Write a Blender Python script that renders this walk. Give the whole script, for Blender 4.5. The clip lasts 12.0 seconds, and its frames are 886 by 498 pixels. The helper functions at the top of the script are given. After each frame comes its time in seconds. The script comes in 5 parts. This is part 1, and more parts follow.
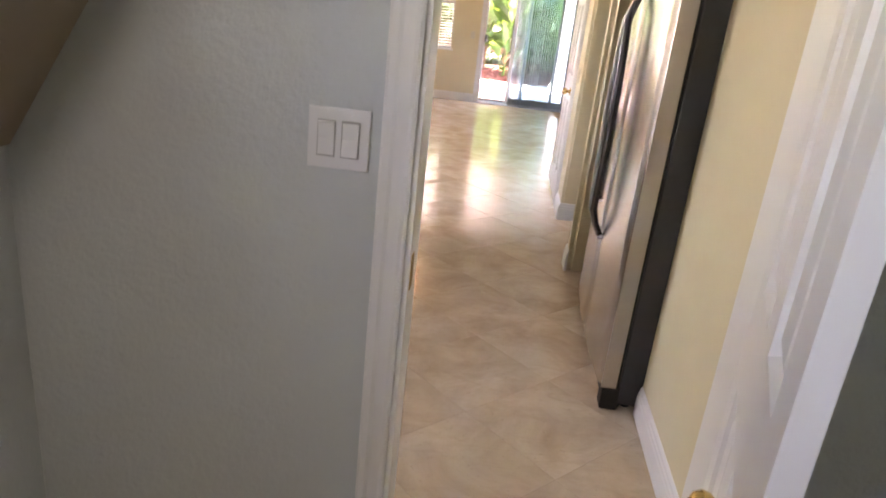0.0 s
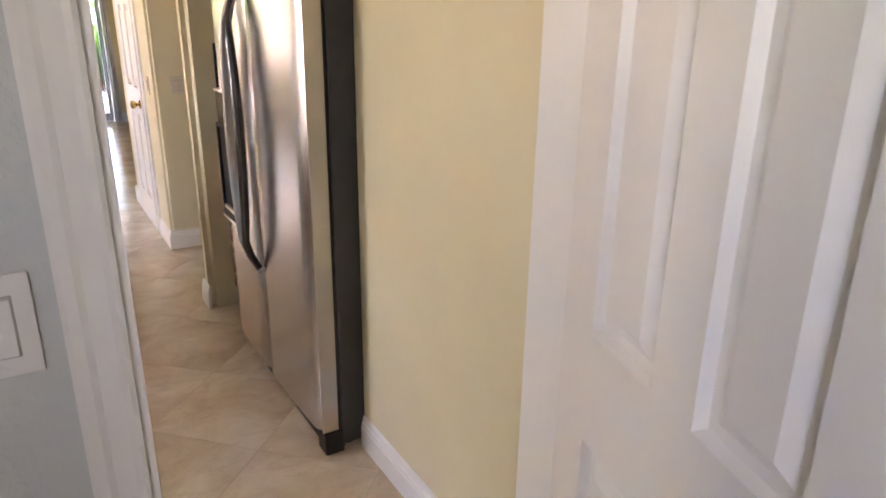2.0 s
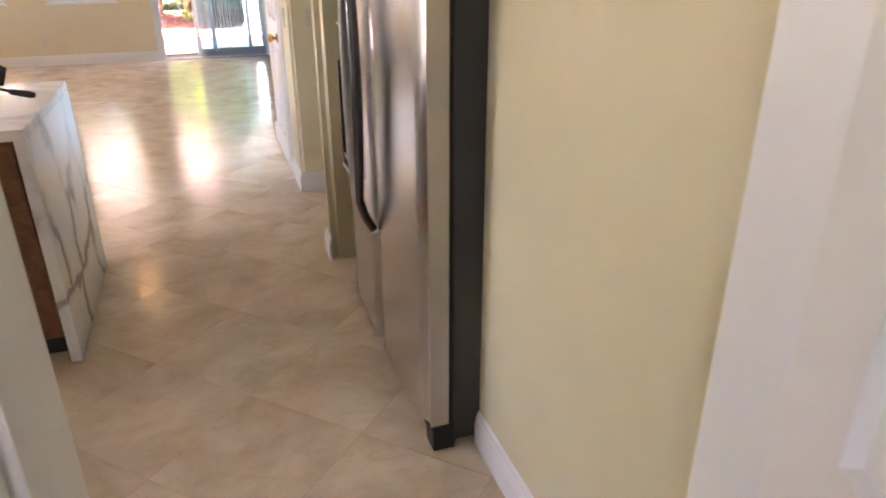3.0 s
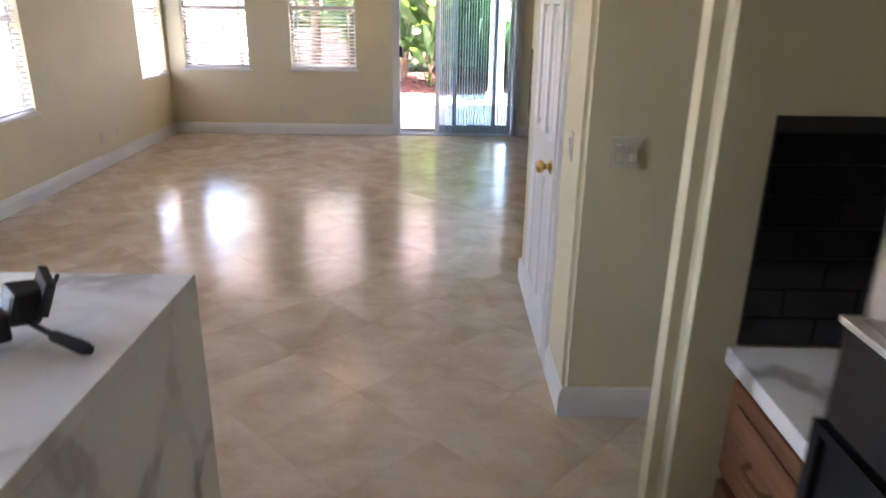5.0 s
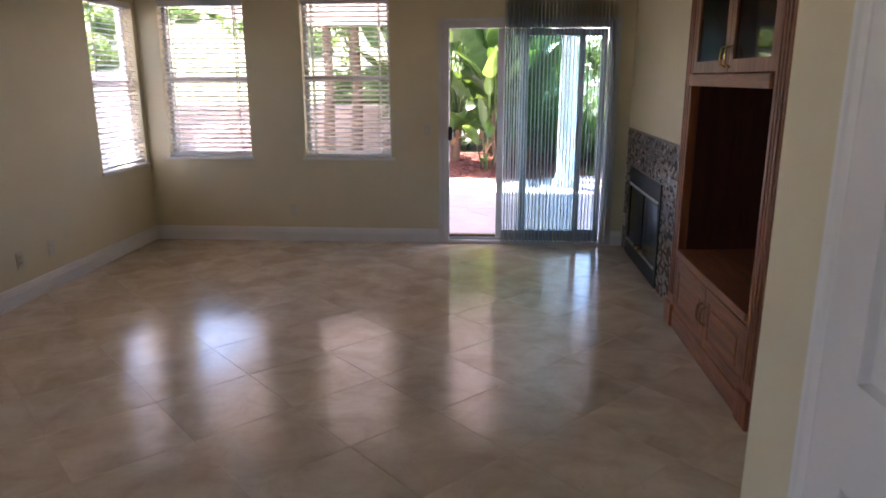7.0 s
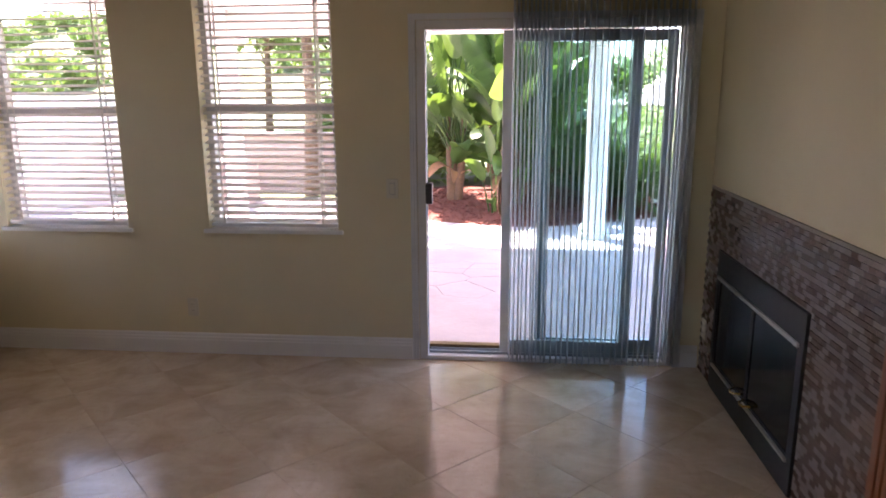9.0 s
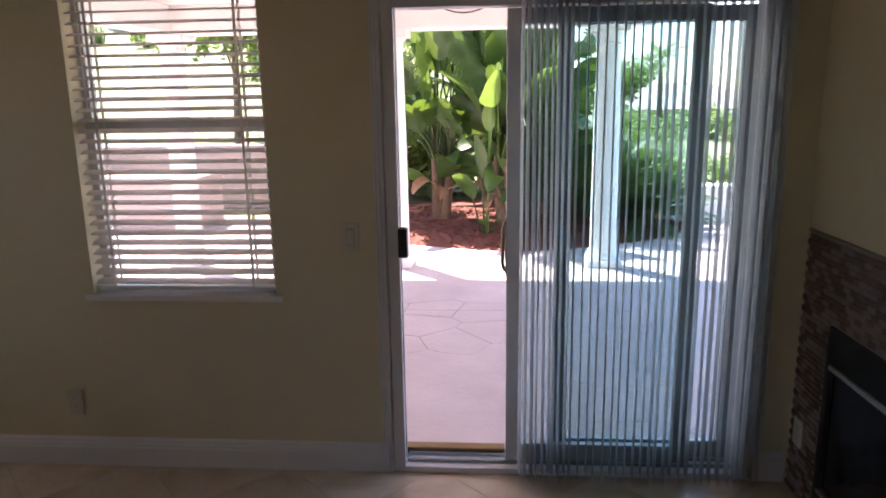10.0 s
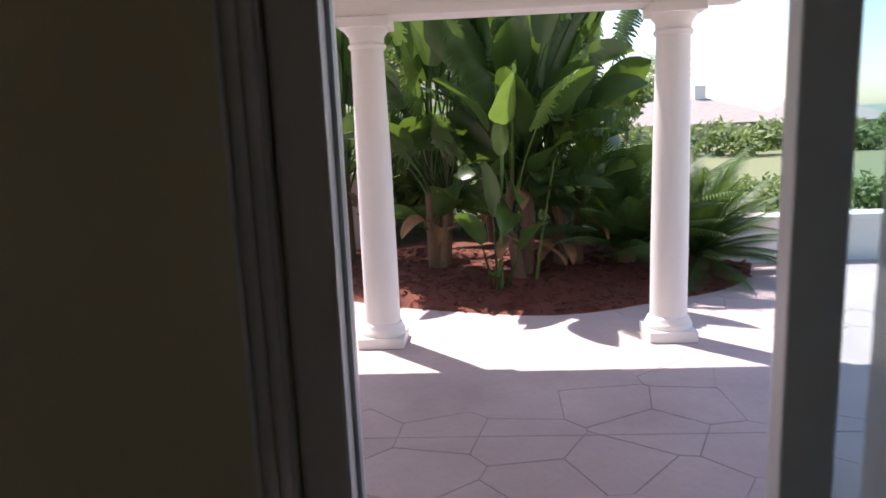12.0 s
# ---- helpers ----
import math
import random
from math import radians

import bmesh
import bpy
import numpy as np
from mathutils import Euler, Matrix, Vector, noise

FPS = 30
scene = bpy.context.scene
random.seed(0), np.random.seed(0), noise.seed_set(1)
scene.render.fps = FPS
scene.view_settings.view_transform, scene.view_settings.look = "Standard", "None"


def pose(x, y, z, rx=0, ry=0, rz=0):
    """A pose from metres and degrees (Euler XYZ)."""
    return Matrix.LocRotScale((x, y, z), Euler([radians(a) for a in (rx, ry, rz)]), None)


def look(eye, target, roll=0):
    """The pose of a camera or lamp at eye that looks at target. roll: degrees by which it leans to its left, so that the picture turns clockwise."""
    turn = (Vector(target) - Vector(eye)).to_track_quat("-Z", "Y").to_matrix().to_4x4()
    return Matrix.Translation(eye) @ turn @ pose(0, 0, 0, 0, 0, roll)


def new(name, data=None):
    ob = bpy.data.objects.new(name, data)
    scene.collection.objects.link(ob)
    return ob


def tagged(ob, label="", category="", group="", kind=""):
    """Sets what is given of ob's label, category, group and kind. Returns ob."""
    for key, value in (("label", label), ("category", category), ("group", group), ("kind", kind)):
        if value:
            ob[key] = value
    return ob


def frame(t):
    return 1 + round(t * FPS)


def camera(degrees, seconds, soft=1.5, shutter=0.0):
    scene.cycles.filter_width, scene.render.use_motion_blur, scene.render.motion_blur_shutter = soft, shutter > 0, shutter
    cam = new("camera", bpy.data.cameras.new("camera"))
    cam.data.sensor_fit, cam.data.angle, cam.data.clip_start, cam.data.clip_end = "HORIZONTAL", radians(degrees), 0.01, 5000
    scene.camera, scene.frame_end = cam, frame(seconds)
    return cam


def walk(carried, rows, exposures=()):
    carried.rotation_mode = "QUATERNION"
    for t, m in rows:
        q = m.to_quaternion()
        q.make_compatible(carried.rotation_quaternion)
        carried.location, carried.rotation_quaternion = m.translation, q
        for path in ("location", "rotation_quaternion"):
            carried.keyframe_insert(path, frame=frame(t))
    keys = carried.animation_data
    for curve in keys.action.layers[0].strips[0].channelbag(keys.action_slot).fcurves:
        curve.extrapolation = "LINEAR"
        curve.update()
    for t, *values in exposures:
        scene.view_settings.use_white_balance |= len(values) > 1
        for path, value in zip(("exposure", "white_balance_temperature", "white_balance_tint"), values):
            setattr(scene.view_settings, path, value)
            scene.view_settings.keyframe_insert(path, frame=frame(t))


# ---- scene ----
cam = camera(66.0, 12.0, soft=1.7, shutter=0.25)
PATH = [
    (0, (0.546, -11.448, 1.511), (0.416, -9.571, 0.831), 6.3),
    (0.5, (0.481, -11.287, 1.551), (0.555, -9.383, 0.945), 1.9),
    (1, (0.4, -11.133, 1.558), (0.878, -9.305, 0.903), 0.8),
    (1.5, (0.332, -11.056, 1.576), (1.167, -9.347, 0.958), -0.2),
    (2, (0.325, -10.995, 1.567), (1.313, -9.384, 0.913), 0.8),
    (2.5, (0.47, -10.823, 1.511), (1.342, -9.173, 0.794), 0.1),
    (2.7, (0.503, -10.758, 1.516), (1.253, -9.086, 0.714), 0.5),
    (4.3, (0.713, -9.457, 1.553), (0.852, -7.633, 0.745), 0.3),
    (4.5, (0.662, -9.212, 1.56), (0.754, -7.365, 0.798), 1.4),
    (4.6, (0.636, -9.095, 1.555), (0.709, -7.244, 0.799), -0.7),
    (5, (0.551, -8.650, 1.603), (0.565, -6.770, 0.921), 0.8),
    (5.5, (0.455, -8.045, 1.612), (0.428, -6.141, 1.002), 0.0),
    (6, (0.407, -7.404, 1.582), (0.392, -5.487, 1.01), 0.5),
    (6.5, (0.403, -6.846, 1.542), (0.358, -4.921, 1.003), -0.1),
    (7, (0.449, -6.264, 1.51), (0.31, -4.329, 1.024), -0.1),
    (7.5, (0.476, -5.724, 1.514), (0.359, -3.776, 1.077), -0.0),
    (9.3, (0.52, -3.583, 1.576), (0.33, -1.64, 1.14), -0.3),
    (9.5, (0.500, -3.360, 1.570), (0.322, -1.418, 1.129), 0.1),
    (10, (0.440, -2.711, 1.580), (0.291, -0.761, 1.161), -0.9),
    (10.5, (0.427, -2.131, 1.585), (0.240, -0.180, 1.189), -1.9),
    (11, (0.308, -1.563, 1.532), (0.143, 0.393, 1.147), -1.5),
    (11.5, (0.233, -1.099, 1.552), (0.081, 0.858, 1.166), -2.2),
    (12, (0.195, -0.632, 1.534), (0.075, 1.332, 1.177), -2.4),
]
walk(cam, [(t, look(eye, target, roll)) for t, eye, target, roll in PATH],
     exposures=((0, 5.32, 7700, 31), (2.7, 5.28, 7800, 33), (4.3, 5.05, 6400, 20), (5.0, 4.6, 6500, 23), (5.5, 3.95, 6600, 26), (6.5, 3.45, 6650, 27), (7.5, 3.5, 6700, 29), (9.5, 3.1, 6900, 31), (10.5, 1.85, 6900, 28), (11.2, 1.15, 7000, 27), (12, 1.0, 6700, 20)))

# world, sun and exposure
SUN_FROM = Vector((-0.83, 0.86, 2.45)).normalized()
world = bpy.data.worlds.new("sky")
scene.world = world
world.use_nodes = True
wn = world.node_tree.nodes
sky = wn.new("ShaderNodeTexSky")
sky.sky_type = "NISHITA"
sky.sun_disc = False
sky.sun_elevation = math.asin(SUN_FROM.z)
sky.sun_rotation = math.atan2(SUN_FROM.x, SUN_FROM.y)
sky.air_density, sky.dust_density = 1.0, 0.8
wn["Background"].inputs["Strength"].default_value = 0.15
world.node_tree.links.new(sky.outputs["Color"], wn["Background"].inputs["Color"])
sun = new("sun", bpy.data.lights.new("sun", "SUN"))
sun.data.energy, sun.data.angle, sun.data.color = 5.0, radians(0.6), (1.0, 0.97, 0.92)
sun.matrix_world = look(SUN_FROM * 20, (0, 0, 0))

# ---------------------------------------------------------------- materials


class Nodes:
    """A small builder for node materials."""

    def __init__(self, name):
        self.mat = bpy.data.materials.new(name)
        self.mat.use_nodes = True
        self.tree = self.mat.node_tree
        self.bsdf = self.tree.nodes["Principled BSDF"]

    def add(self, kind, **values):
        node = self.tree.nodes.new(kind)
        for key, value in values.items():
            if isinstance(value, bpy.types.NodeSocket):
                self.tree.links.new(value, node.inputs[key])
            else:
                node.inputs[key].default_value = value
        return node

    def link(self, a, b):
        self.tree.links.new(a, b)

    def coords(self, scale=(1, 1, 1), rot=(0, 0, 0), shift=None, world_space=False):
        if world_space:
            src = self.add("ShaderNodeNewGeometry").outputs["Position"]
        else:
            src = self.add("ShaderNodeTexCoord").outputs["Object"]
        node = self.add("ShaderNodeMapping", Vector=src, Scale=scale, Rotation=rot)
        if shift is not None:
            self.link(shift, node.inputs["Location"])
        return node.outputs["Vector"]

    def noise(self, vec, scale, detail=4, rough=0.55, distort=0.0):
        return self.add("ShaderNodeTexNoise", Vector=vec, Scale=scale, Detail=detail, Roughness=rough, Distortion=distort).outputs["Fac"]

    def ramp(self, fac, *stops):
        node = self.add("ShaderNodeValToRGB", Fac=fac)
        els = node.color_ramp.elements
        while len(els) < len(stops):
            els.new(0.5)
        for el, (at, col) in zip(els, stops):
            el.position = at
            el.color = (*col, 1) if len(col) == 3 else col
        return node.outputs["Color"]

    def grey(self, fac, lo, hi, a=0.0, b=1.0):
        node = self.add("ShaderNodeMapRange")
        self.link(fac, node.inputs["Value"])
        for key, v in (("From Min", a), ("From Max", b), ("To Min", lo), ("To Max", hi)):
            node.inputs[key].default_value = v
        return node.outputs["Result"]

    def mix(self, fac, a, b, blend="MIX"):
        node = self.tree.nodes.new("ShaderNodeMix")
        node.data_type, node.blend_type = "RGBA", blend
        for sock, v in ((node.inputs[0], fac), (node.inputs[6], a), (node.inputs[7], b)):
            if isinstance(v, bpy.types.NodeSocket):
                self.link(v, sock)
            else:
                sock.default_value = (*v, 1) if isinstance(v, tuple) and len(v) == 3 else v
        return node.outputs[2]

    def bump(self, height, strength, distance=0.002):
        node = self.add("ShaderNodeBump", Height=height, Strength=strength, Distance=distance)
        self.link(node.outputs["Normal"], self.bsdf.inputs["Normal"])

    def set(self, **values):
        for key, value in values.items():
            sock = self.bsdf.inputs[key.replace("_", " ")]
            if isinstance(value, bpy.types.NodeSocket):
                self.link(value, sock)
            else:
                sock.default_value = (*value, 1) if isinstance(value, tuple) and len(value) == 3 else value
        return self.mat


def paint(name, col, rough=0.5, vary=0.06, bump=0.25, grain=220, world_space=True, deep=0.0015):
    n = Nodes(name)
    vec = n.coords(world_space=world_space)
    broad = n.noise(vec, 1.3, 3)
    fine = n.noise(vec, grain, 3, 0.6)
    mid = n.noise(vec, 28, 4)
    dark = tuple(c * (1 - vary) for c in col)
    light = tuple(min(1, c * (1 + vary * 0.6)) for c in col)
    n.set(Base_Color=n.mix(n.ramp(broad, (0.3, (0, 0, 0)), (0.7, (1, 1, 1))), dark, light))
    n.set(Roughness=n.grey(mid, rough - 0.07, rough + 0.08))
    n.bump(n.mix(0.5, fine, mid), bump, deep)
    return n.mat


def metal(name, col, rough, brushed=(1, 1, 1), strength=0.05, metallic=1.0):
    n = Nodes(name)
    vec = n.coords(scale=brushed)
    grain = n.noise(vec, 60, 3)
    smudge = n.noise(n.coords(), 4, 4)
    n.set(Base_Color=n.mix(n.grey(smudge, 0, 1, 0.3, 0.7), tuple(c * 0.9 for c in col), col), Metallic=metallic)
    n.set(Roughness=n.grey(grain, rough * 0.94, rough * 1.08))
    n.bump(grain, strength, 0.0005)
    return n.mat


def plain(name, col, rough=0.5, vary=0.12, scale=30, bump=0.1, metallic=0.0):
    n = Nodes(name)
    vec = n.coords()
    f = n.noise(vec, scale, 4)
    n.set(Base_Color=n.mix(f, tuple(c * (1 - vary) for c in col), tuple(min(1, c * (1 + vary)) for c in col)))
    n.set(Roughness=n.grey(f, max(0.02, rough - 0.06), rough + 0.06), Metallic=metallic)
    n.bump(f, bump, 0.001)
    return n.mat


def wood(name, dark, light, along="z", rough=0.35):
    n = Nodes(name)
    rnd = n.add("ShaderNodeObjectInfo").outputs["Random"]
    shift = n.add("ShaderNodeCombineXYZ", X=n.grey(rnd, 0, 9), Y=n.grey(rnd, 0, 5), Z=n.grey(rnd, 0, 7)).outputs["Vector"]
    scale = {"x": (0.6, 7, 7), "y": (7, 0.6, 7), "z": (7, 7, 0.6)}[along]
    vec = n.coords(scale=scale, shift=shift)
    rings = n.noise(vec, 2.2, 5, 0.6, 1.2)
    pores = n.noise(vec, 26, 3, 0.7)
    col = n.ramp(rings, (0.28, dark), (0.5, tuple((a + b) / 2 for a, b in zip(dark, light))), (0.72, light))
    col = n.mix(n.grey(pores, 0.0, 0.35, 0.5, 0.75), col, tuple(c * 0.5 for c in dark))
    n.set(Base_Color=col, Roughness=n.grey(pores, rough - 0.08, rough + 0.12))
    n.bump(pores, 0.12, 0.0008)
    return n.mat


def travertine(name):
    n = Nodes(name)
    rnd = n.add("ShaderNodeObjectInfo").outputs["Random"]
    shift = n.add("ShaderNodeCombineXYZ", X=n.grey(rnd, 0, 31), Y=n.grey(rnd, 0, 17), Z=n.grey(rnd, 0, 13)).outputs["Vector"]
    vec = n.coords(shift=shift)
    clouds = n.noise(vec, 3.2, 6, 0.6, 0.6)
    veins = n.noise(n.coords(scale=(1, 2.6, 1), shift=shift), 5, 7, 0.66, 0.9)
    pits = n.noise(vec, 55, 3, 0.7)
    col = n.ramp(clouds, (0.25, (0.46, 0.355, 0.24)), (0.45, (0.59, 0.475, 0.345)), (0.6, (0.68, 0.57, 0.43)), (0.78, (0.77, 0.675, 0.54)))
    col = n.mix(n.grey(veins, 0, 0.32, 0.5, 0.8), col, (0.36, 0.235, 0.13))
    col = n.mix(n.grey(pits, 0, 0.5, 0.62, 0.78), col, (0.3, 0.2, 0.12))
    col = n.mix(n.grey(rnd, 0.0, 0.2), col, (0.47, 0.35, 0.235))
    n.set(Base_Color=col, Roughness=n.grey(clouds, 0.12, 0.22), Specular_IOR_Level=0.55)
    n.bump(n.noise(vec, 9, 4), 0.06, 0.002)
    return n.mat


def marble(name):
    n = Nodes(name)
    vec = n.coords()
    warp = n.noise(vec, 1.6, 5, 0.6, 0.6)
    wv = n.add("ShaderNodeVectorMath", )
    wv.operation = "MULTIPLY_ADD"
    n.link(n.add("ShaderNodeTexNoise", Vector=vec, Scale=2.1, Detail=4.0).outputs["Color"], wv.inputs[0])
    wv.inputs[1].default_value = (0.55, 0.55, 0.55)
    n.link(vec, wv.inputs[2])
    cell = n.add("ShaderNodeTexVoronoi", Vector=wv.outputs[0], Scale=1.7)
    cell.feature = "DISTANCE_TO_EDGE"
    d = cell.outputs["Distance"]
    vein = n.ramp(d, (0.0, (1, 1, 1)), (0.03, (0.85, 0.85, 0.85)), (0.055, (0.2, 0.2, 0.2)), (0.13, (0, 0, 0)))
    gate = n.grey(warp, 0.2, 1.0, 0.4, 0.56)
    strength = n.add("ShaderNodeMath")
    strength.operation = "MULTIPLY"
    n.link(vein, strength.inputs[0])
    n.link(gate, strength.inputs[1])
    base = n.mix(n.noise(vec, 3, 5), (0.76, 0.75, 0.74), (0.84, 0.83, 0.81))
    n.set(Base_Color=n.mix(strength.outputs[0], base, (0.36, 0.345, 0.33)), Roughness=0.16)
    return n.mat


def leafy(name, dark, light, gloss=0.28):
    n = Nodes(name)
    rnd = n.add("ShaderNodeObjectInfo").outputs["Random"]
    isl = n.add("ShaderNodeNewGeometry").outputs["Random Per Island"]
    vec = n.coords()
    f = n.noise(vec, 7, 4)
    ribs = n.noise(n.coords(scale=(1, 14, 1)), 6, 2)
    col = n.mix(n.mix(0.5, rnd, isl), dark, light)
    col = n.mix(n.grey(f, 0, 0.45, 0.35, 0.75), col, tuple(min(1, c * 1.5) for c in light))
    n.set(Base_Color=col, Roughness=n.grey(f, gloss, gloss + 0.2), Transmission_Weight=0.0)
    n.bump(ribs, 0.3, 0.004)
    out = n.tree.nodes["Material Output"]
    tr = n.add("ShaderNodeBsdfTranslucent")
    n.link(n.mix(0.5, col, (0.22, 0.34, 0.03)), tr.inputs["Color"])
    mixer = n.add("ShaderNodeMixShader")
    mixer.inputs[0].default_value = 0.28
    n.link(n.bsdf.outputs[0], mixer.inputs[1])
    n.link(tr.outputs[0], mixer.inputs[2])
    n.link(mixer.outputs[0], out.inputs["Surface"])
    return n.mat


def sheer(name, col, rough=0.5, through_light=0.35):
    n = Nodes(name)
    vec = n.coords()
    f = n.noise(vec, 90, 3)
    n.set(Base_Color=n.mix(f, tuple(c * 0.94 for c in col), col), Roughness=rough)
    out = n.tree.nodes["Material Output"]
    tr = n.add("ShaderNodeBsdfTranslucent")
    tr.inputs["Color"].default_value = (*col, 1)
    mixer = n.add("ShaderNodeMixShader")
    mixer.inputs[0].default_value = through_light
    n.link(n.bsdf.outputs[0], mixer.inputs[1])
    n.link(tr.outputs[0], mixer.inputs[2])
    n.link(mixer.outputs[0], out.inputs["Surface"])
    return n.mat


def pane_glass(name, tint=(1, 1, 1)):
    n = Nodes(name)
    out = n.tree.nodes["Material Output"]
    clear = n.add("ShaderNodeBsdfTransparent")
    clear.inputs["Color"].default_value = (*tint, 1)
    gloss = n.add("ShaderNodeBsdfGlossy", Roughness=0.02)
    edge = n.add("ShaderNodeLayerWeight", Blend=0.5).outputs["Facing"]
    steep = n.add("ShaderNodeMath")
    steep.operation = "POWER"
    n.link(edge, steep.inputs[0])
    steep.inputs[1].default_value = 5.0
    amount = n.grey(steep.outputs[0], 0.025, 0.6)
    mixer = n.add("ShaderNodeMixShader")
    n.link(amount, mixer.inputs[0])
    n.link(clear.outputs[0], mixer.inputs[1])
    n.link(gloss.outputs[0], mixer.inputs[2])
    n.link(mixer.outputs[0], out.inputs["Surface"])
    return n.mat


def glow(name, col, strength):
    n = Nodes(name)
    n.set(Emission_Color=col, Emission_Strength=strength, Base_Color=col)
    return n.mat


def stucco(name, col, bump=0.6):
    n = Nodes(name)
    vec = n.coords(world_space=True)
    f = n.noise(vec, 60, 5, 0.65)
    b = n.noise(vec, 1.1, 4)
    n.set(Base_Color=n.mix(b, tuple(c * 0.88 for c in col), col), Roughness=0.9)
    n.bump(f, bump, 0.006)
    return n.mat


def concrete(name):
    n = Nodes(name)
    rnd = n.add("ShaderNodeObjectInfo").outputs["Random"]
    vec = n.coords(world_space=True)
    b = n.noise(vec, 1.6, 5, 0.6)
    f = n.noise(vec, 26, 5, 0.65)
    col = n.ramp(b, (0.3, (0.42, 0.335, 0.33)), (0.7, (0.54, 0.45, 0.445)))
    col = n.mix(n.grey(f, 0, 0.35, 0.5, 0.8), col, (0.36, 0.28, 0.25))
    col = n.mix(n.grey(rnd, 0, 0.18), col, (0.4, 0.3, 0.27))
    n.set(Base_Color=col, Roughness=n.grey(f, 0.55, 0.8))
    n.bump(n.mix(0.4, f, b), 0.35, 0.006)
    return n.mat


def mulch_mat(name):
    n = Nodes(name)
    vec = n.coords(world_space=True)
    f = n.noise(vec, 45, 6, 0.75)
    b = n.noise(vec, 3, 4)
    isl = n.add("ShaderNodeNewGeometry").outputs["Random Per Island"]
    col = n.ramp(f, (0.3, (0.04, 0.012, 0.008)), (0.55, (0.15, 0.04, 0.025)), (0.8, (0.27, 0.09, 0.055)))
    col = n.mix(n.grey(isl, 0, 0.5), col, (0.2, 0.06, 0.035))
    n.set(Base_Color=n.mix(n.grey(b, 0, 0.4, 0.35, 0.7), col, (0.08, 0.025, 0.015)), Roughness=0.95)
    n.bump(f, 0.8, 0.02)
    return n.mat


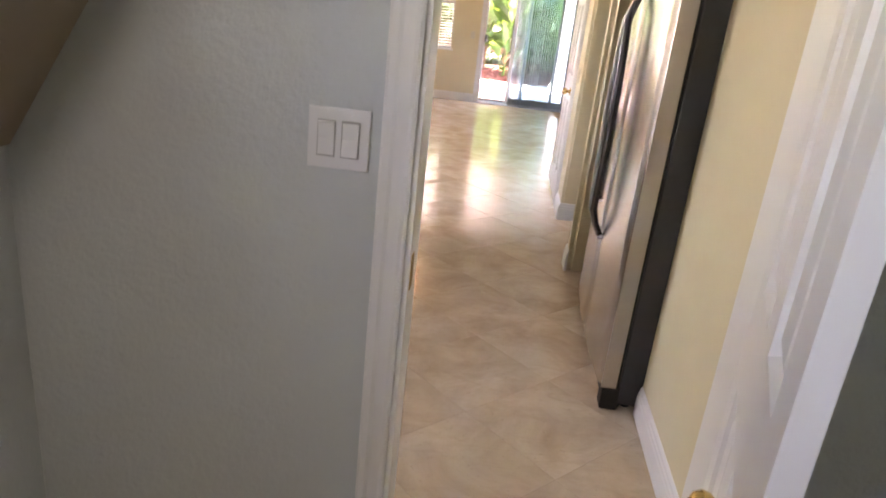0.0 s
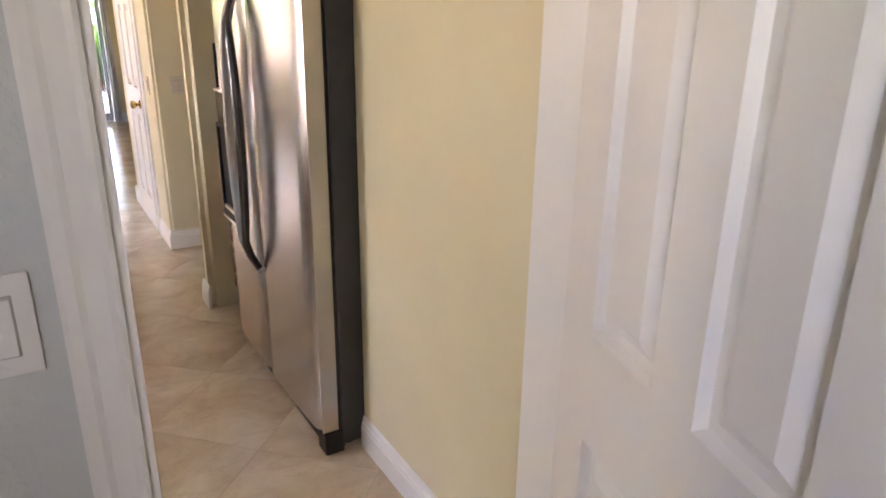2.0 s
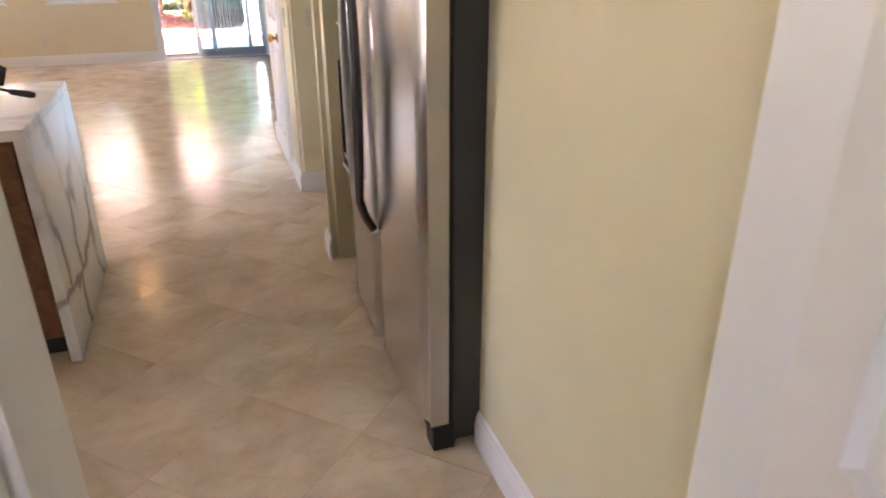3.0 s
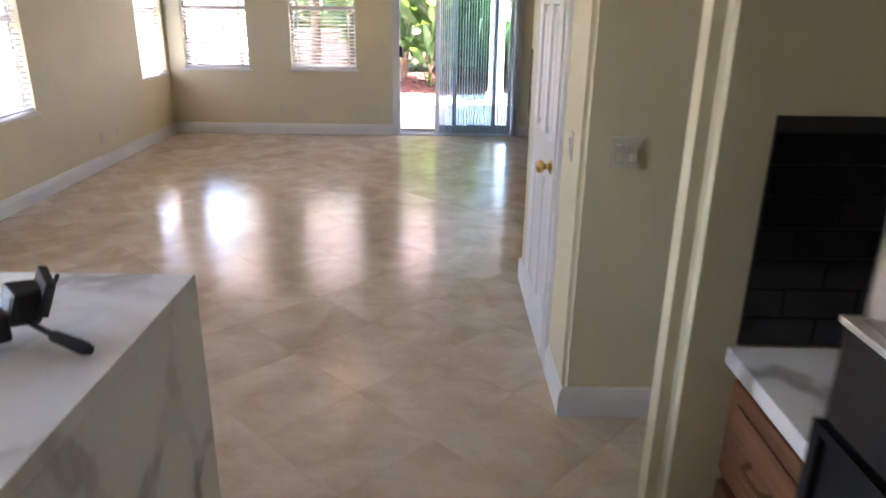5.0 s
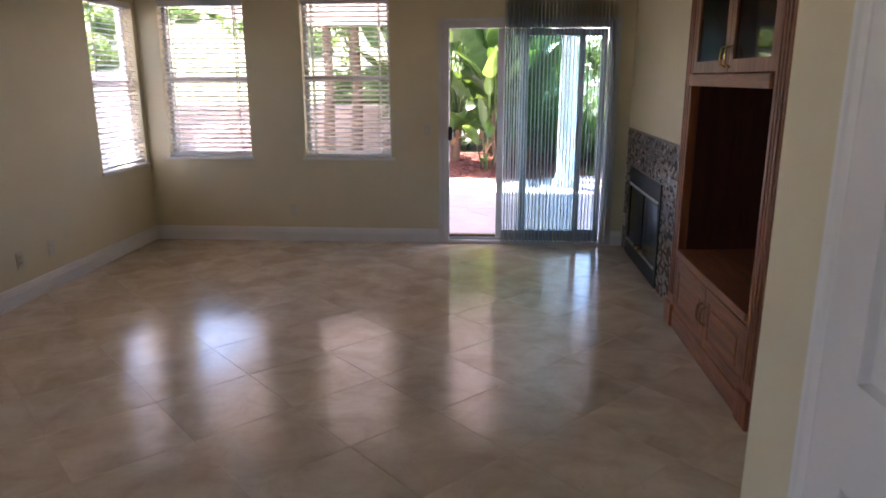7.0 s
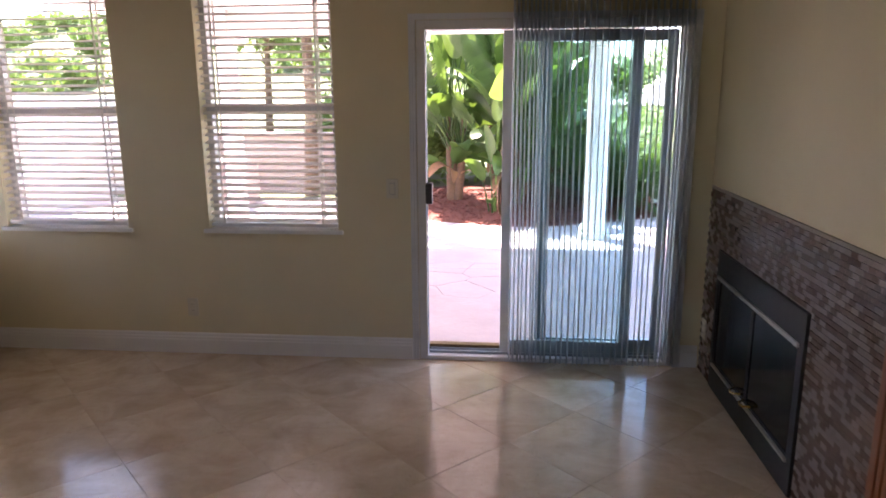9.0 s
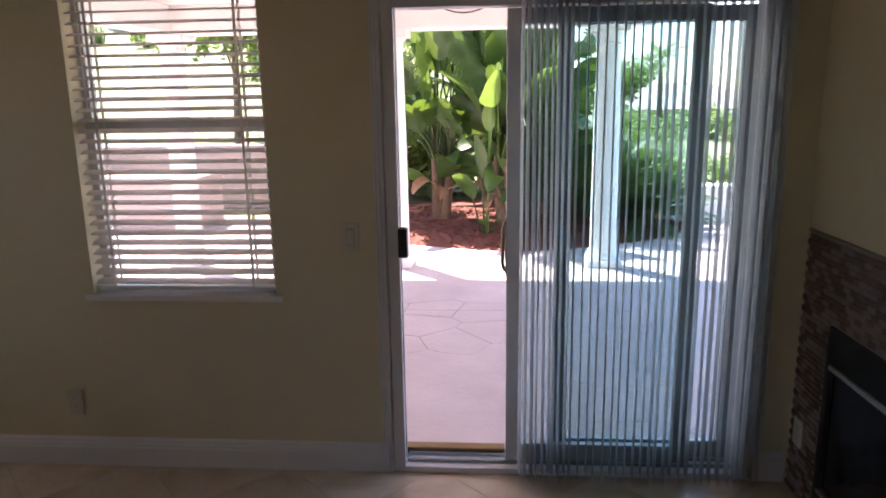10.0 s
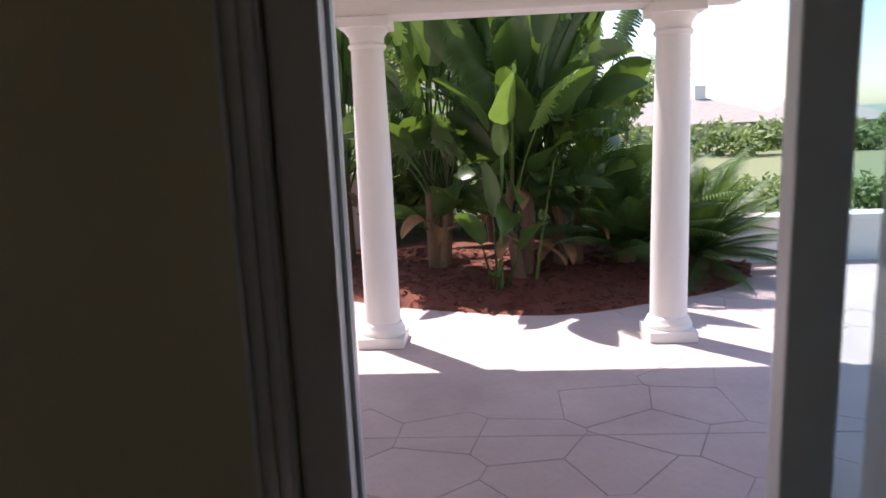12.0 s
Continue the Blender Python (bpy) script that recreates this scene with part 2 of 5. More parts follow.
M = {
    "cream": paint("cream_wall_paint", (0.72, 0.64, 0.43), 0.55),
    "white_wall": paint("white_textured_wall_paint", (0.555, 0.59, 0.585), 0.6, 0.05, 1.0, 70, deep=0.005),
    "ceiling": paint("ceiling_paint", (0.8, 0.78, 0.74), 0.75, 0.04, 0.5, 120),
    "soffit_shaded": paint("brown_shaded_soffit_paint", (0.3, 0.24, 0.17), 0.6),
    "trim": paint("white_semi_gloss_paint", (0.78, 0.77, 0.74), 0.32, 0.03, 0.08, 60),
    "door": paint("white_door_paint", (0.76, 0.745, 0.72), 0.36, 0.04, 0.15, 80),
    "vinyl": plain("white_vinyl", (0.72, 0.73, 0.74), 0.38, 0.05, 20, 0.03),
    "alu": metal("grey_anodised_aluminium", (0.42, 0.47, 0.5), 0.42, (1, 1, 0.1), metallic=0.55),
    "plastic": plain("white_plastic", (0.74, 0.74, 0.73), 0.35, 0.03, 12, 0.02),
    "almond": plain("almond_plastic", (0.64, 0.6, 0.48), 0.4, 0.03, 12, 0.02),
    "black": plain("black_plastic", (0.014, 0.014, 0.015), 0.4, 0.2, 40, 0.08),
    "black_gloss": plain("black_glass_panel", (0.008, 0.008, 0.009), 0.08, 0.2, 9, 0.0),
    "dispenser": plain("matt_black_dispenser", (0.008, 0.008, 0.01), 0.5, 0.2, 9, 0.0),
    "fridge_side": plain("charcoal_painted_steel", (0.035, 0.033, 0.033), 0.5, 0.12, 150, 0.25),
    "steel": metal("brushed_stainless_steel", (0.6, 0.59, 0.59), 0.24, (1, 1, 0.02), 0.006),
    "bright_trim": metal("bright_nickel_trim", (0.78, 0.75, 0.7), 0.3, (1, 1, 0.04), 0.03),
    "steel_side": metal("plain_stainless_edge", (0.5, 0.46, 0.42), 0.4, (1, 1, 0.04), 0.05),
    "steel_dark": metal("dark_steel_and_shaded_handle", (0.15, 0.15, 0.16), 0.22, (1, 1, 0.1), 0.03),
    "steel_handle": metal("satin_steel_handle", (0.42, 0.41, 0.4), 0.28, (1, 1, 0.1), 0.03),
    "brass": metal("polished_brass", (0.75, 0.52, 0.2), 0.16, strength=0.02),
    "bronze": metal("aged_bronze", (0.2, 0.13, 0.07), 0.35),
    "cherry": wood("cherry_stained_wood", (0.13, 0.036, 0.012), (0.36, 0.12, 0.04), rough=0.42),
    "cherry_y": wood("cherry_stained_wood_level", (0.11, 0.036, 0.012), (0.36, 0.12, 0.04), "y", 0.46),
    "cherry_shaded": wood("shaded_cabinet_interior", (0.035, 0.011, 0.006), (0.085, 0.03, 0.014)),
    "oak": wood("kitchen_cabinet_wood", (0.12, 0.042, 0.018), (0.27, 0.11, 0.046), "y", 0.4),
    "travertine": travertine("polished_travertine"),
    "grout": plain("floor_grout", (0.46, 0.36, 0.26), 0.8, 0.15, 60, 0.3),
    "marble": marble("white_veined_marble"),
    "counter": marble("pale_counter_stone"),
    "black_tile": plain("black_glazed_tile", (0.012, 0.012, 0.013), 0.14, 0.3, 14, 0.04),
    "dark_grout": plain("dark_grout", (0.035, 0.034, 0.033), 0.9, 0.2, 80, 0.3),
    "mosaic_grout": plain("mosaic_grout", (0.3, 0.26, 0.22), 0.9, 0.2, 80, 0.3),
    "soot": plain("black_firebox_metal", (0.012, 0.012, 0.012), 0.45, 0.3, 30, 0.2),
    "fire_glass": pane_glass("smoked_fire_glass", (0.12, 0.12, 0.13)),
    "glass": pane_glass("window_glass", (0.93, 0.96, 0.95)),
    "green_glass": pane_glass("tinted_door_glass", (0.78, 0.885, 0.9)),
    "cab_glass": pane_glass("cabinet_glass", (0.6, 0.6, 0.6)),
    "slat": sheer("white_blind_slat", (0.84, 0.82, 0.79), 0.45, 0.5),
    "vane": sheer("pale_vertical_vane", (0.7, 0.75, 0.765), 0.5, 0.27),
    "stucco": stucco("cream_exterior_stucco", (0.7, 0.6, 0.52)),
    "stucco_white": stucco("white_exterior_stucco", (0.78, 0.75, 0.71), 0.4),
    "column": stucco("white_painted_column", (0.82, 0.8, 0.77), 0.12),
    "pink_wall": stucco("rose_garden_wall_stucco", (0.56, 0.42, 0.38)),
    "concrete": concrete("stamped_concrete"),
    "joint": plain("concrete_joint_dirt", (0.34, 0.265, 0.25), 0.95, 0.3, 40, 0.4),
    "mulch": mulch_mat("red_bark_mulch"),
    "leaf": leafy("broad_leaf_green", (0.014, 0.042, 0.011), (0.048, 0.1, 0.025)),
    "leaf_bright": leafy("pale_backlit_leaf_green", (0.09, 0.17, 0.035), (0.15, 0.24, 0.06)),
    "leaf_dead": plain("dry_brown_leaf", (0.27, 0.14, 0.07), 0.8, 0.3, 12, 0.4),
    "stem": plain("green_brown_stem", (0.09, 0.1, 0.035), 0.6, 0.3, 14, 0.4),
    "bark": plain("fibrous_bark", (0.14, 0.085, 0.05), 0.9, 0.4, 22, 0.9),
    "frond": leafy("dark_frond_green", (0.022, 0.06, 0.018), (0.06, 0.12, 0.03), 0.4),
    "tree_leaf": leafy("tree_leaf_green", (0.05, 0.1, 0.025), (0.16, 0.22, 0.06), 0.5),
    "grass": stucco("dry_ground_cover", (0.17, 0.19, 0.09), 0.8),
    "hill": stucco("hazy_hillside", (0.2, 0.26, 0.2), 0.2),
    "roof_tile": plain("clay_roof_tile", (0.3, 0.265, 0.245), 0.85, 0.3, 3, 0.5),
    "far_glass": plain("dark_far_window", (0.05, 0.07, 0.09), 0.15, 0.2, 3, 0.0),
    "lamp": glow("warm_lamp_glow", (1.0, 0.6, 0.26), 11.0),
    "switch_gap_shade": plain("shaded_switch_surround", (0.42, 0.41, 0.39), 0.5, 0.05, 12, 0.02),
    "stucco_far": plain("weathered_far_stucco", (0.5, 0.47, 0.44), 0.9, 0.12, 2, 0.1),
    "rubber": plain("black_rubber", (0.02, 0.02, 0.02), 0.7, 0.2, 60, 0.2),
    "cable": plain("dark_cable", (0.03, 0.03, 0.03), 0.6, 0.1, 60, 0.1),
}


def mosaic_mat():
    n = Nodes("brown_mosaic_tile")
    rnd = n.add("ShaderNodeObjectInfo").outputs["Random"]
    isl = n.add("ShaderNodeNewGeometry").outputs["Random Per Island"]
    both = n.add("ShaderNodeMath")
    both.operation = "FRACT"
    s = n.add("ShaderNodeMath")
    n.link(rnd, s.inputs[0])
    n.link(isl, s.inputs[1])
    n.link(s.outputs[0], both.inputs[0])
    r = both.outputs[0]
    col = n.ramp(r, (0.0, (0.11, 0.072, 0.055)), (0.35, (0.145, 0.1, 0.078)), (0.7, (0.18, 0.13, 0.102)), (1.0, (0.235, 0.18, 0.148)))
    n.set(Base_Color=col, Roughness=n.grey(r, 0.12, 0.4))
    n.bump(n.noise(n.coords(), 70, 3), 0.1, 0.002)
    return n.mat


def part_clear(mat, amount):
    """Lets some light straight through a thin sheet."""
    tree = mat.node_tree
    out = tree.nodes["Material Output"]
    old = out.inputs["Surface"].links[0].from_socket
    mixer = tree.nodes.new("ShaderNodeMixShader")
    mixer.inputs[0].default_value = amount
    tree.links.new(old, mixer.inputs[1])
    tree.links.new(tree.nodes.new("ShaderNodeBsdfTransparent").outputs[0], mixer.inputs[2])
    tree.links.new(mixer.outputs[0], out.inputs["Surface"])


part_clear(M["vane"], 0.3)
M["mosaic"] = mosaic_mat()
M["dispenser"].node_tree.nodes["Principled BSDF"].inputs["Specular IOR Level"].default_value = 0.15

# ---------------------------------------------------------------- mesh tools
ORIGIN = {}


def thing(name, at, label="", category="", group="", kind=""):
    ob = new(name)
    ob.location = at
    ob.empty_display_size = 0.1
    ORIGIN[ob] = Vector(at)
    return tagged(ob, label, category, group, kind)


def mesh_of(name, bm, material, smooth=None):
    bmesh.ops.recalc_face_normals(bm, faces=bm.faces)
    if smooth is not None:
        for f in bm.faces:
            f.smooth = True
        for e in bm.edges:
            if len(e.link_faces) == 2 and e.calc_face_angle(0) > radians(smooth):
                e.smooth = False
    me = bpy.data.meshes.new(name)
    bm.to_mesh(me)
    bm.free()
    me.materials.append(material)
    return me


def part(name, bm, material, parent=None, label="", smooth=None):
    """Links a bmesh in world coordinates as one mesh, under a thing or a part."""
    base = ORIGIN.get(parent, Vector((0, 0, 0)))
    if parent is not None:
        bmesh.ops.translate(bm, verts=bm.verts, vec=-base)
    ob = new(name, mesh_of(name, bm, material, smooth))
    if parent is not None:
        ob.parent = parent
    ORIGIN[ob] = base
    return tagged(ob, label)


def piece(name, me, parent, m, label=""):
    """One more object on a shared mesh."""
    ob = new(name, me)
    ob.parent = parent
    ob.matrix_basis = Matrix.Translation(-ORIGIN.get(parent, Vector((0, 0, 0)))) @ m
    return tagged(ob, label)


def add_box(bm, lo, hi, bevel=0.0, m=None):
    vs = [bm.verts.new((x, y, z)) for x in (lo[0], hi[0]) for y in (lo[1], hi[1]) for z in (lo[2], hi[2])]
    fs = [bm.faces.new([vs[i] for i in q]) for q in ((0, 1, 3, 2), (4, 6, 7, 5), (0, 4, 5, 1), (2, 3, 7, 6), (0, 2, 6, 4), (1, 5, 7, 3))]
    if bevel:
        es = list({e for f in fs for e in f.edges})
        out = bmesh.ops.bevel(bm, geom=es, offset=bevel, segments=2, profile=0.6, affect="EDGES")
        vs = list({v for f in out["faces"] for v in f.verts} | {v for v in vs if v.is_valid})
    if m is not None:
        bmesh.ops.transform(bm, matrix=m, verts=vs)
    return vs


def box(lo, hi, bevel=0.0, m=None):
    bm = bmesh.new()
    add_box(bm, lo, hi, bevel, m)
    return bm


def add_rings(bm, rings, close=True, caps=True):
    rows = [[bm.verts.new(p) for p in r] for r in rings]
    n = len(rows[0])
    for a, b in zip(rows, rows[1:]):
        for i in range(n if close else n - 1):
            j = (i + 1) % n
            bm.faces.new((a[i], a[j], b[j], b[i]))
    if caps and close:
        bm.faces.new(rows[0][::-1])
        bm.faces.new(rows[-1])


def add_lathe(bm, profile, m=Matrix.Identity(4), n=20):
    add_rings(bm, [[m @ Vector((r * math.cos(2 * math.pi * i / n), r * math.sin(2 * math.pi * i / n), z)) for i in range(n)] for r, z in profile])


def lathe(profile, m=Matrix.Identity(4), n=20):
    bm = bmesh.new()
    add_lathe(bm, profile, m, n)
    return bm


def add_tube(bm, points, radii, n=8, flat=1.0):
    pts = [Vector(p) for p in points]
    if not hasattr(radii, "__len__"):
        radii = [radii] * len(pts)
    rings = []
    side = None
    for i, p in enumerate(pts):
        d = (pts[min(i + 1, len(pts) - 1)] - pts[max(i - 1, 0)]).normalized()
        if side is None:
            side = d.orthogonal().normalized()
        side = (side - d * side.dot(d)).normalized()
        up = d.cross(side)
        rings.append([p + radii[i] * (math.cos(2 * math.pi * k / n) * side + flat * math.sin(2 * math.pi * k / n) * up) for k in range(n)])
    add_rings(bm, rings)


def tube(points, radii, n=8, flat=1.0):
    bm = bmesh.new()
    add_tube(bm, points, radii, n, flat)
    return bm


def extrude_profile(profile, a, b, out, up=Vector((0, 0, 1))):
    """A moulding: profile points (away from the wall, height) swept from a to b."""
    bm = bmesh.new()
    a, b, out = Vector(a), Vector(b), Vector(out)
    add_rings(bm, [[p + out * u + up * v for u, v in profile] for p in (a, b)])
    return bm


def wall_mesh(axis, face, back, u0, u1, z0, z1, holes=()):
    """A wall slab with openings. axis 'y': it runs along x, between y = face and back; axis 'x': it runs along y. holes: (u0, u1, z0, z1)."""
    us = sorted({u0, u1, *(h[0] for h in holes), *(h[1] for h in holes)})
    zs = sorted({z0, z1, *(h[2] for h in holes), *(h[3] for h in holes)})
    us = [u for u in us if u0 <= u <= u1]
    zs = [z for z in zs if z0 <= z <= z1]

    def solid(i, j):
        if not (0 <= i < len(us) - 1 and 0 <= j < len(zs) - 1):
            return False
        u, z = (us[i] + us[i + 1]) / 2, (zs[j] + zs[j + 1]) / 2
        return not any(h[0] < u < h[1] and h[2] < z < h[3] for h in holes)

    bm = bmesh.new()

    def p(u, d, z):
        return bm.verts.new((u, d, z) if axis == "y" else (d, u, z))

    def quad(*c):
        bm.faces.new([p(*k) for k in c])

    for i in range(len(us) - 1):
        for j in range(len(zs) - 1):
            if not solid(i, j):
                continue
            a, b, c, d = us[i], us[i + 1], zs[j], zs[j + 1]
            for f in (face, back):
                quad((a, f, c), (b, f, c), (b, f, d), (a, f, d))
            if not solid(i - 1, j):
                quad((a, face, c), (a, back, c), (a, back, d), (a, face, d))
            if not solid(i + 1, j):
                quad((b, face, c), (b, back, c), (b, back, d), (b, face, d))
            if not solid(i, j - 1):
                quad((a, face, c), (b, face, c), (b, back, c), (a, back, c))
            if not solid(i, j + 1):
                quad((a, face, d), (b, face, d), (b, back, d), (a, back, d))
    bmesh.ops.remove_doubles(bm, verts=bm.verts, dist=1e-5)
    return bm


def struct(name, bm, mat, label, category, smooth=None):
    ob = part(name, bm, mat, None, label, smooth)
    return tagged(ob, label, category, kind="structure")


# ---------------------------------------------------------------- plan
XL, XR = -2.783, 1.667          # family room, inner faces
CEIL = 2.75
Y_LAUNDRY = -10.2               # face of the switch wall towards the laundry room
ADDED_LAUNDRY_WINDOW = (-12.4, -11.6, 1.5, 2.2)
Y_KITCHEN = -10.08
PATIO = -0.15
WINDOWS_FAR = ((-2.58, -1.79, 0.795, 2.19), (-1.275, -0.475, 0.796, 2.2))
WINDOWS_LEFT = ((-0.80, -0.06, 0.745, 2.16), (-3.76, -2.95, 0.7, 2.16))
SLIDER = (0.005, 1.505, 0.0, 1.985)
ADDED_KITCHEN_WINDOW = (-8.0, -6.6, 1.05, 2.15)
CLOSET_DOOR = (-5.80, -5.075, 0.0, 2.04)
LAUNDRY_DOOR = (0.38, 1.09, 0.0, 2.05)



def rounded(corners, bm, radius=0.02):
    """Bullnose the upright wall corners that stand at the given places."""
    bmesh.ops.recalc_face_normals(bm, faces=bm.faces)
    edges = [e for e in bm.edges if all(any(abs(v.co.x - x) < 1e-4 and abs(v.co.y - y) < 1e-4 for x, y in corners) for v in e.verts) and abs(e.verts[0].co.z - e.verts[1].co.z) > 0.01]
    bmesh.ops.bevel(bm, geom=edges, offset=radius, segments=5, affect="EDGES")
    return bm


struct("wall_north", wall_mesh("y", 0.0, 0.16, XL - 0.16, 2.6, -0.15, CEIL, (*WINDOWS_FAR, SLIDER)), M["cream"], "cream painted wall with two windows and a sliding door", "wall")
struct("wall_west", wall_mesh("x", XL, XL - 0.16, -12.6, 0.0, -0.15, CEIL, (*WINDOWS_LEFT, ADDED_KITCHEN_WINDOW)), M["cream"], "cream painted side wall with windows", "wall")
struct("wall_fireplace", wall_mesh("x", XR, XR + 0.5, -2.0, 0.0, 0.0, CEIL, ((-1.36, -0.28, 0.02, 0.76),)), M["cream"], "cream painted chimney breast above a tiled fireplace", "wall")
struct("wall_cabinet_back", wall_mesh("x", 2.17, 2.3, -4.74, -2.0, 0.0, CEIL), M["cream"], "cream wall behind the built-in cabinet", "wall")
# closet block beside the kitchen passage
struct("wall_closet", rounded([(1.062, -6.225), (1.062, -4.74)], wall_mesh("x", 1.062, 1.16, -6.225, -4.74, 0.0, CEIL, (CLOSET_DOOR,))), M["cream"], "cream wall of a closet with a panelled door", "wall", 35)
struct("wall_closet_south", wall_mesh("y", -6.225, -6.105, 1.16, 3.2, 0.0, CEIL), M["cream"], "cream closet wall with a light switch", "wall")
struct("wall_closet_north", wall_mesh("y", -4.74, -4.86, 1.16, 2.3, 0.0, CEIL), M["cream"], "cream closet wall beside the built-in cabinet", "wall")
struct("wall_cabinet_side", wall_mesh("x", 1.618, 1.72, -4.74, -3.467, 0.0, CEIL), M["cream"], "cream wall beside the built-in cabinet", "wall")
struct("wall_closet_back", wall_mesh("x", 1.95, 2.05, -6.105, -4.86, 0.0, CEIL), M["cream"], "plain wall inside the closet", "wall")
# kitchen
struct("wall_stub", rounded([(1.05, -7.36), (1.05, -7.24)], wall_mesh("y", -7.36, -7.24, 1.05, 3.2, 0.0, CEIL), 0.035), M["cream"], "cream wall end between the kitchen counter and a passage", "wall", 35)
struct("wall_kitchen_east", wall_mesh("x", 1.98, 2.1, -8.95, -7.36, 0.0, CEIL), M["cream"], "cream wall behind the refrigerator", "wall")
struct("wall_passage_end", wall_mesh("x", 3.2, 3.3, -7.36, -6.0, 0.0, CEIL), M["cream"], "cream wall at the end of the passage", "wall")
struct("wall_refrigerator_side", wall_mesh("x", 1.243, 2.1, -10.08, -8.95, 0.0, CEIL), M["cream"], "cream wall beside the refrigerator", "wall")
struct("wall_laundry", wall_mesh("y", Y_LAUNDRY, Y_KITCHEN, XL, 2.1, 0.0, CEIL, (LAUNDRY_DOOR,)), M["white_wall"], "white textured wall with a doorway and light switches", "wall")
struct("wall_laundry_west", wall_mesh("x", -0.43, -0.55, -12.6, Y_LAUNDRY, 0.0, CEIL, (ADDED_LAUNDRY_WINDOW,)), M["white_wall"], "white textured laundry side wall", "wall")
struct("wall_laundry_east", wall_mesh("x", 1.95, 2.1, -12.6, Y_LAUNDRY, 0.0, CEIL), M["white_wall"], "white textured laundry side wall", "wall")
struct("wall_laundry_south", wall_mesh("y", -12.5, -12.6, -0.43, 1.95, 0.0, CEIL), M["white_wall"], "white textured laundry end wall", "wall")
struct("ceiling", box((XL - 0.16, -12.6, CEIL), (3.3, 0.16, CEIL + 0.12)), M["ceiling"], "white ceiling", "ceiling")

# baseboards: tall moulded profile
BASE_PROFILE = [(0, 0), (0.016, 0), (0.016, 0.085), (0.013, 0.092), (0.013, 0.104), (0.009, 0.11), (0.008, 0.122), (0.003, 0.13), (0, 0.132)]


def baseboard(a, b, out):
    bm = extrude_profile(BASE_PROFILE, (*a, 0.0), (*b, 0.0), (*out, 0))
    struct("baseboard", bm, M["trim"], "white moulded baseboard along the wall", "baseboard")


baseboard((XL, -0.0), (-0.04, -0.0), (0, -1))
baseboard((1.55, -0.0), (XR - 0.016, -0.0), (0, -1))
baseboard((XL, -10.08), (XL, -0.016), (1, 0))
baseboard((1.062, -6.241), (1.062, -5.868), (-1, 0))
baseboard((1.062, -5.007), (1.062, -4.724), (-1, 0))
baseboard((1.062, -6.225), (3.2, -6.225), (0, -1))
baseboard((1.046, -4.74), (1.6, -4.74), (0, 1))
baseboard((1.618, -4.74), (1.618, -3.47), (-1, 0))
baseboard((1.05, -7.376), (1.05, -7.224), (-1, 0))
baseboard((1.05, -7.24), (3.2, -7.24), (0, 1))
baseboard((1.243, -10.0), (1.243, -8.95), (-1, 0))
baseboard((-0.43, Y_LAUNDRY), (0.33, Y_LAUNDRY), (0, -1))
baseboard((XL, Y_KITCHEN), (0.33, Y_KITCHEN), (0, 1))


# ---------------------------------------------------------------- trim and doors
CASING = [(0, 0), (0.012, 0), (0.016, 0.006), (0.013, 0.014), (0.013, 0.036), (0.018, 0.044), (0.018, 0.056), (0.014, 0.062), (0, 0.062)]


def door_lining(name, axis, face, back, u0, u1, top, label, sides=(1, 1), plate=None):
    """Jambs and moulded casings round a doorway: a frame 20 mm thick inside the opening."""
    ob = thing(name, ((u0 + u1) / 2, face, 0) if axis == "y" else (face, (u0 + u1) / 2, 0), label, "door frame", kind="structure")

    def at(u, d, z):
        return (u, d, z) if axis == "y" else (d, u, z)

    lo, hi = min(face, back), max(face, back)
    for a, b in ((u0, u0 + 0.018), (u1 - 0.018, u1)):
        part("jamb", box(at(a, lo - 0.002, 0.002), at(b, hi + 0.002, top - 0.018), 0.002), M["trim"], ob)
    part("head_jamb", box(at(u0, lo - 0.002, top - 0.018), at(u1, hi + 0.002, top), 0.002), M["trim"], ob)
    for side, (f, s) in enumerate(((face, -1 if face < back else 1), (back, 1 if face < back else -1))):
        if not sides[side]:
            continue
        for u, dr in ((u0 + 0.006, -1), (u1 - 0.006, 1)):
            bm = bmesh.new()
            add_rings(bm, [[Vector(at(u + dr * v, f + s * w, z)) for w, v in CASING] for z in (0.003, top + 0.05)])
            part("casing", bm, M["trim"], ob)
        bm = bmesh.new()
        add_rings(bm, [[Vector(at(u, f + s * (w + 0.001), top - 0.006 + v)) for w, v in CASING] for u in (u0 - 0.055, u1 + 0.055)])
        part("head_casing", bm, M["trim"], ob)
    return ob


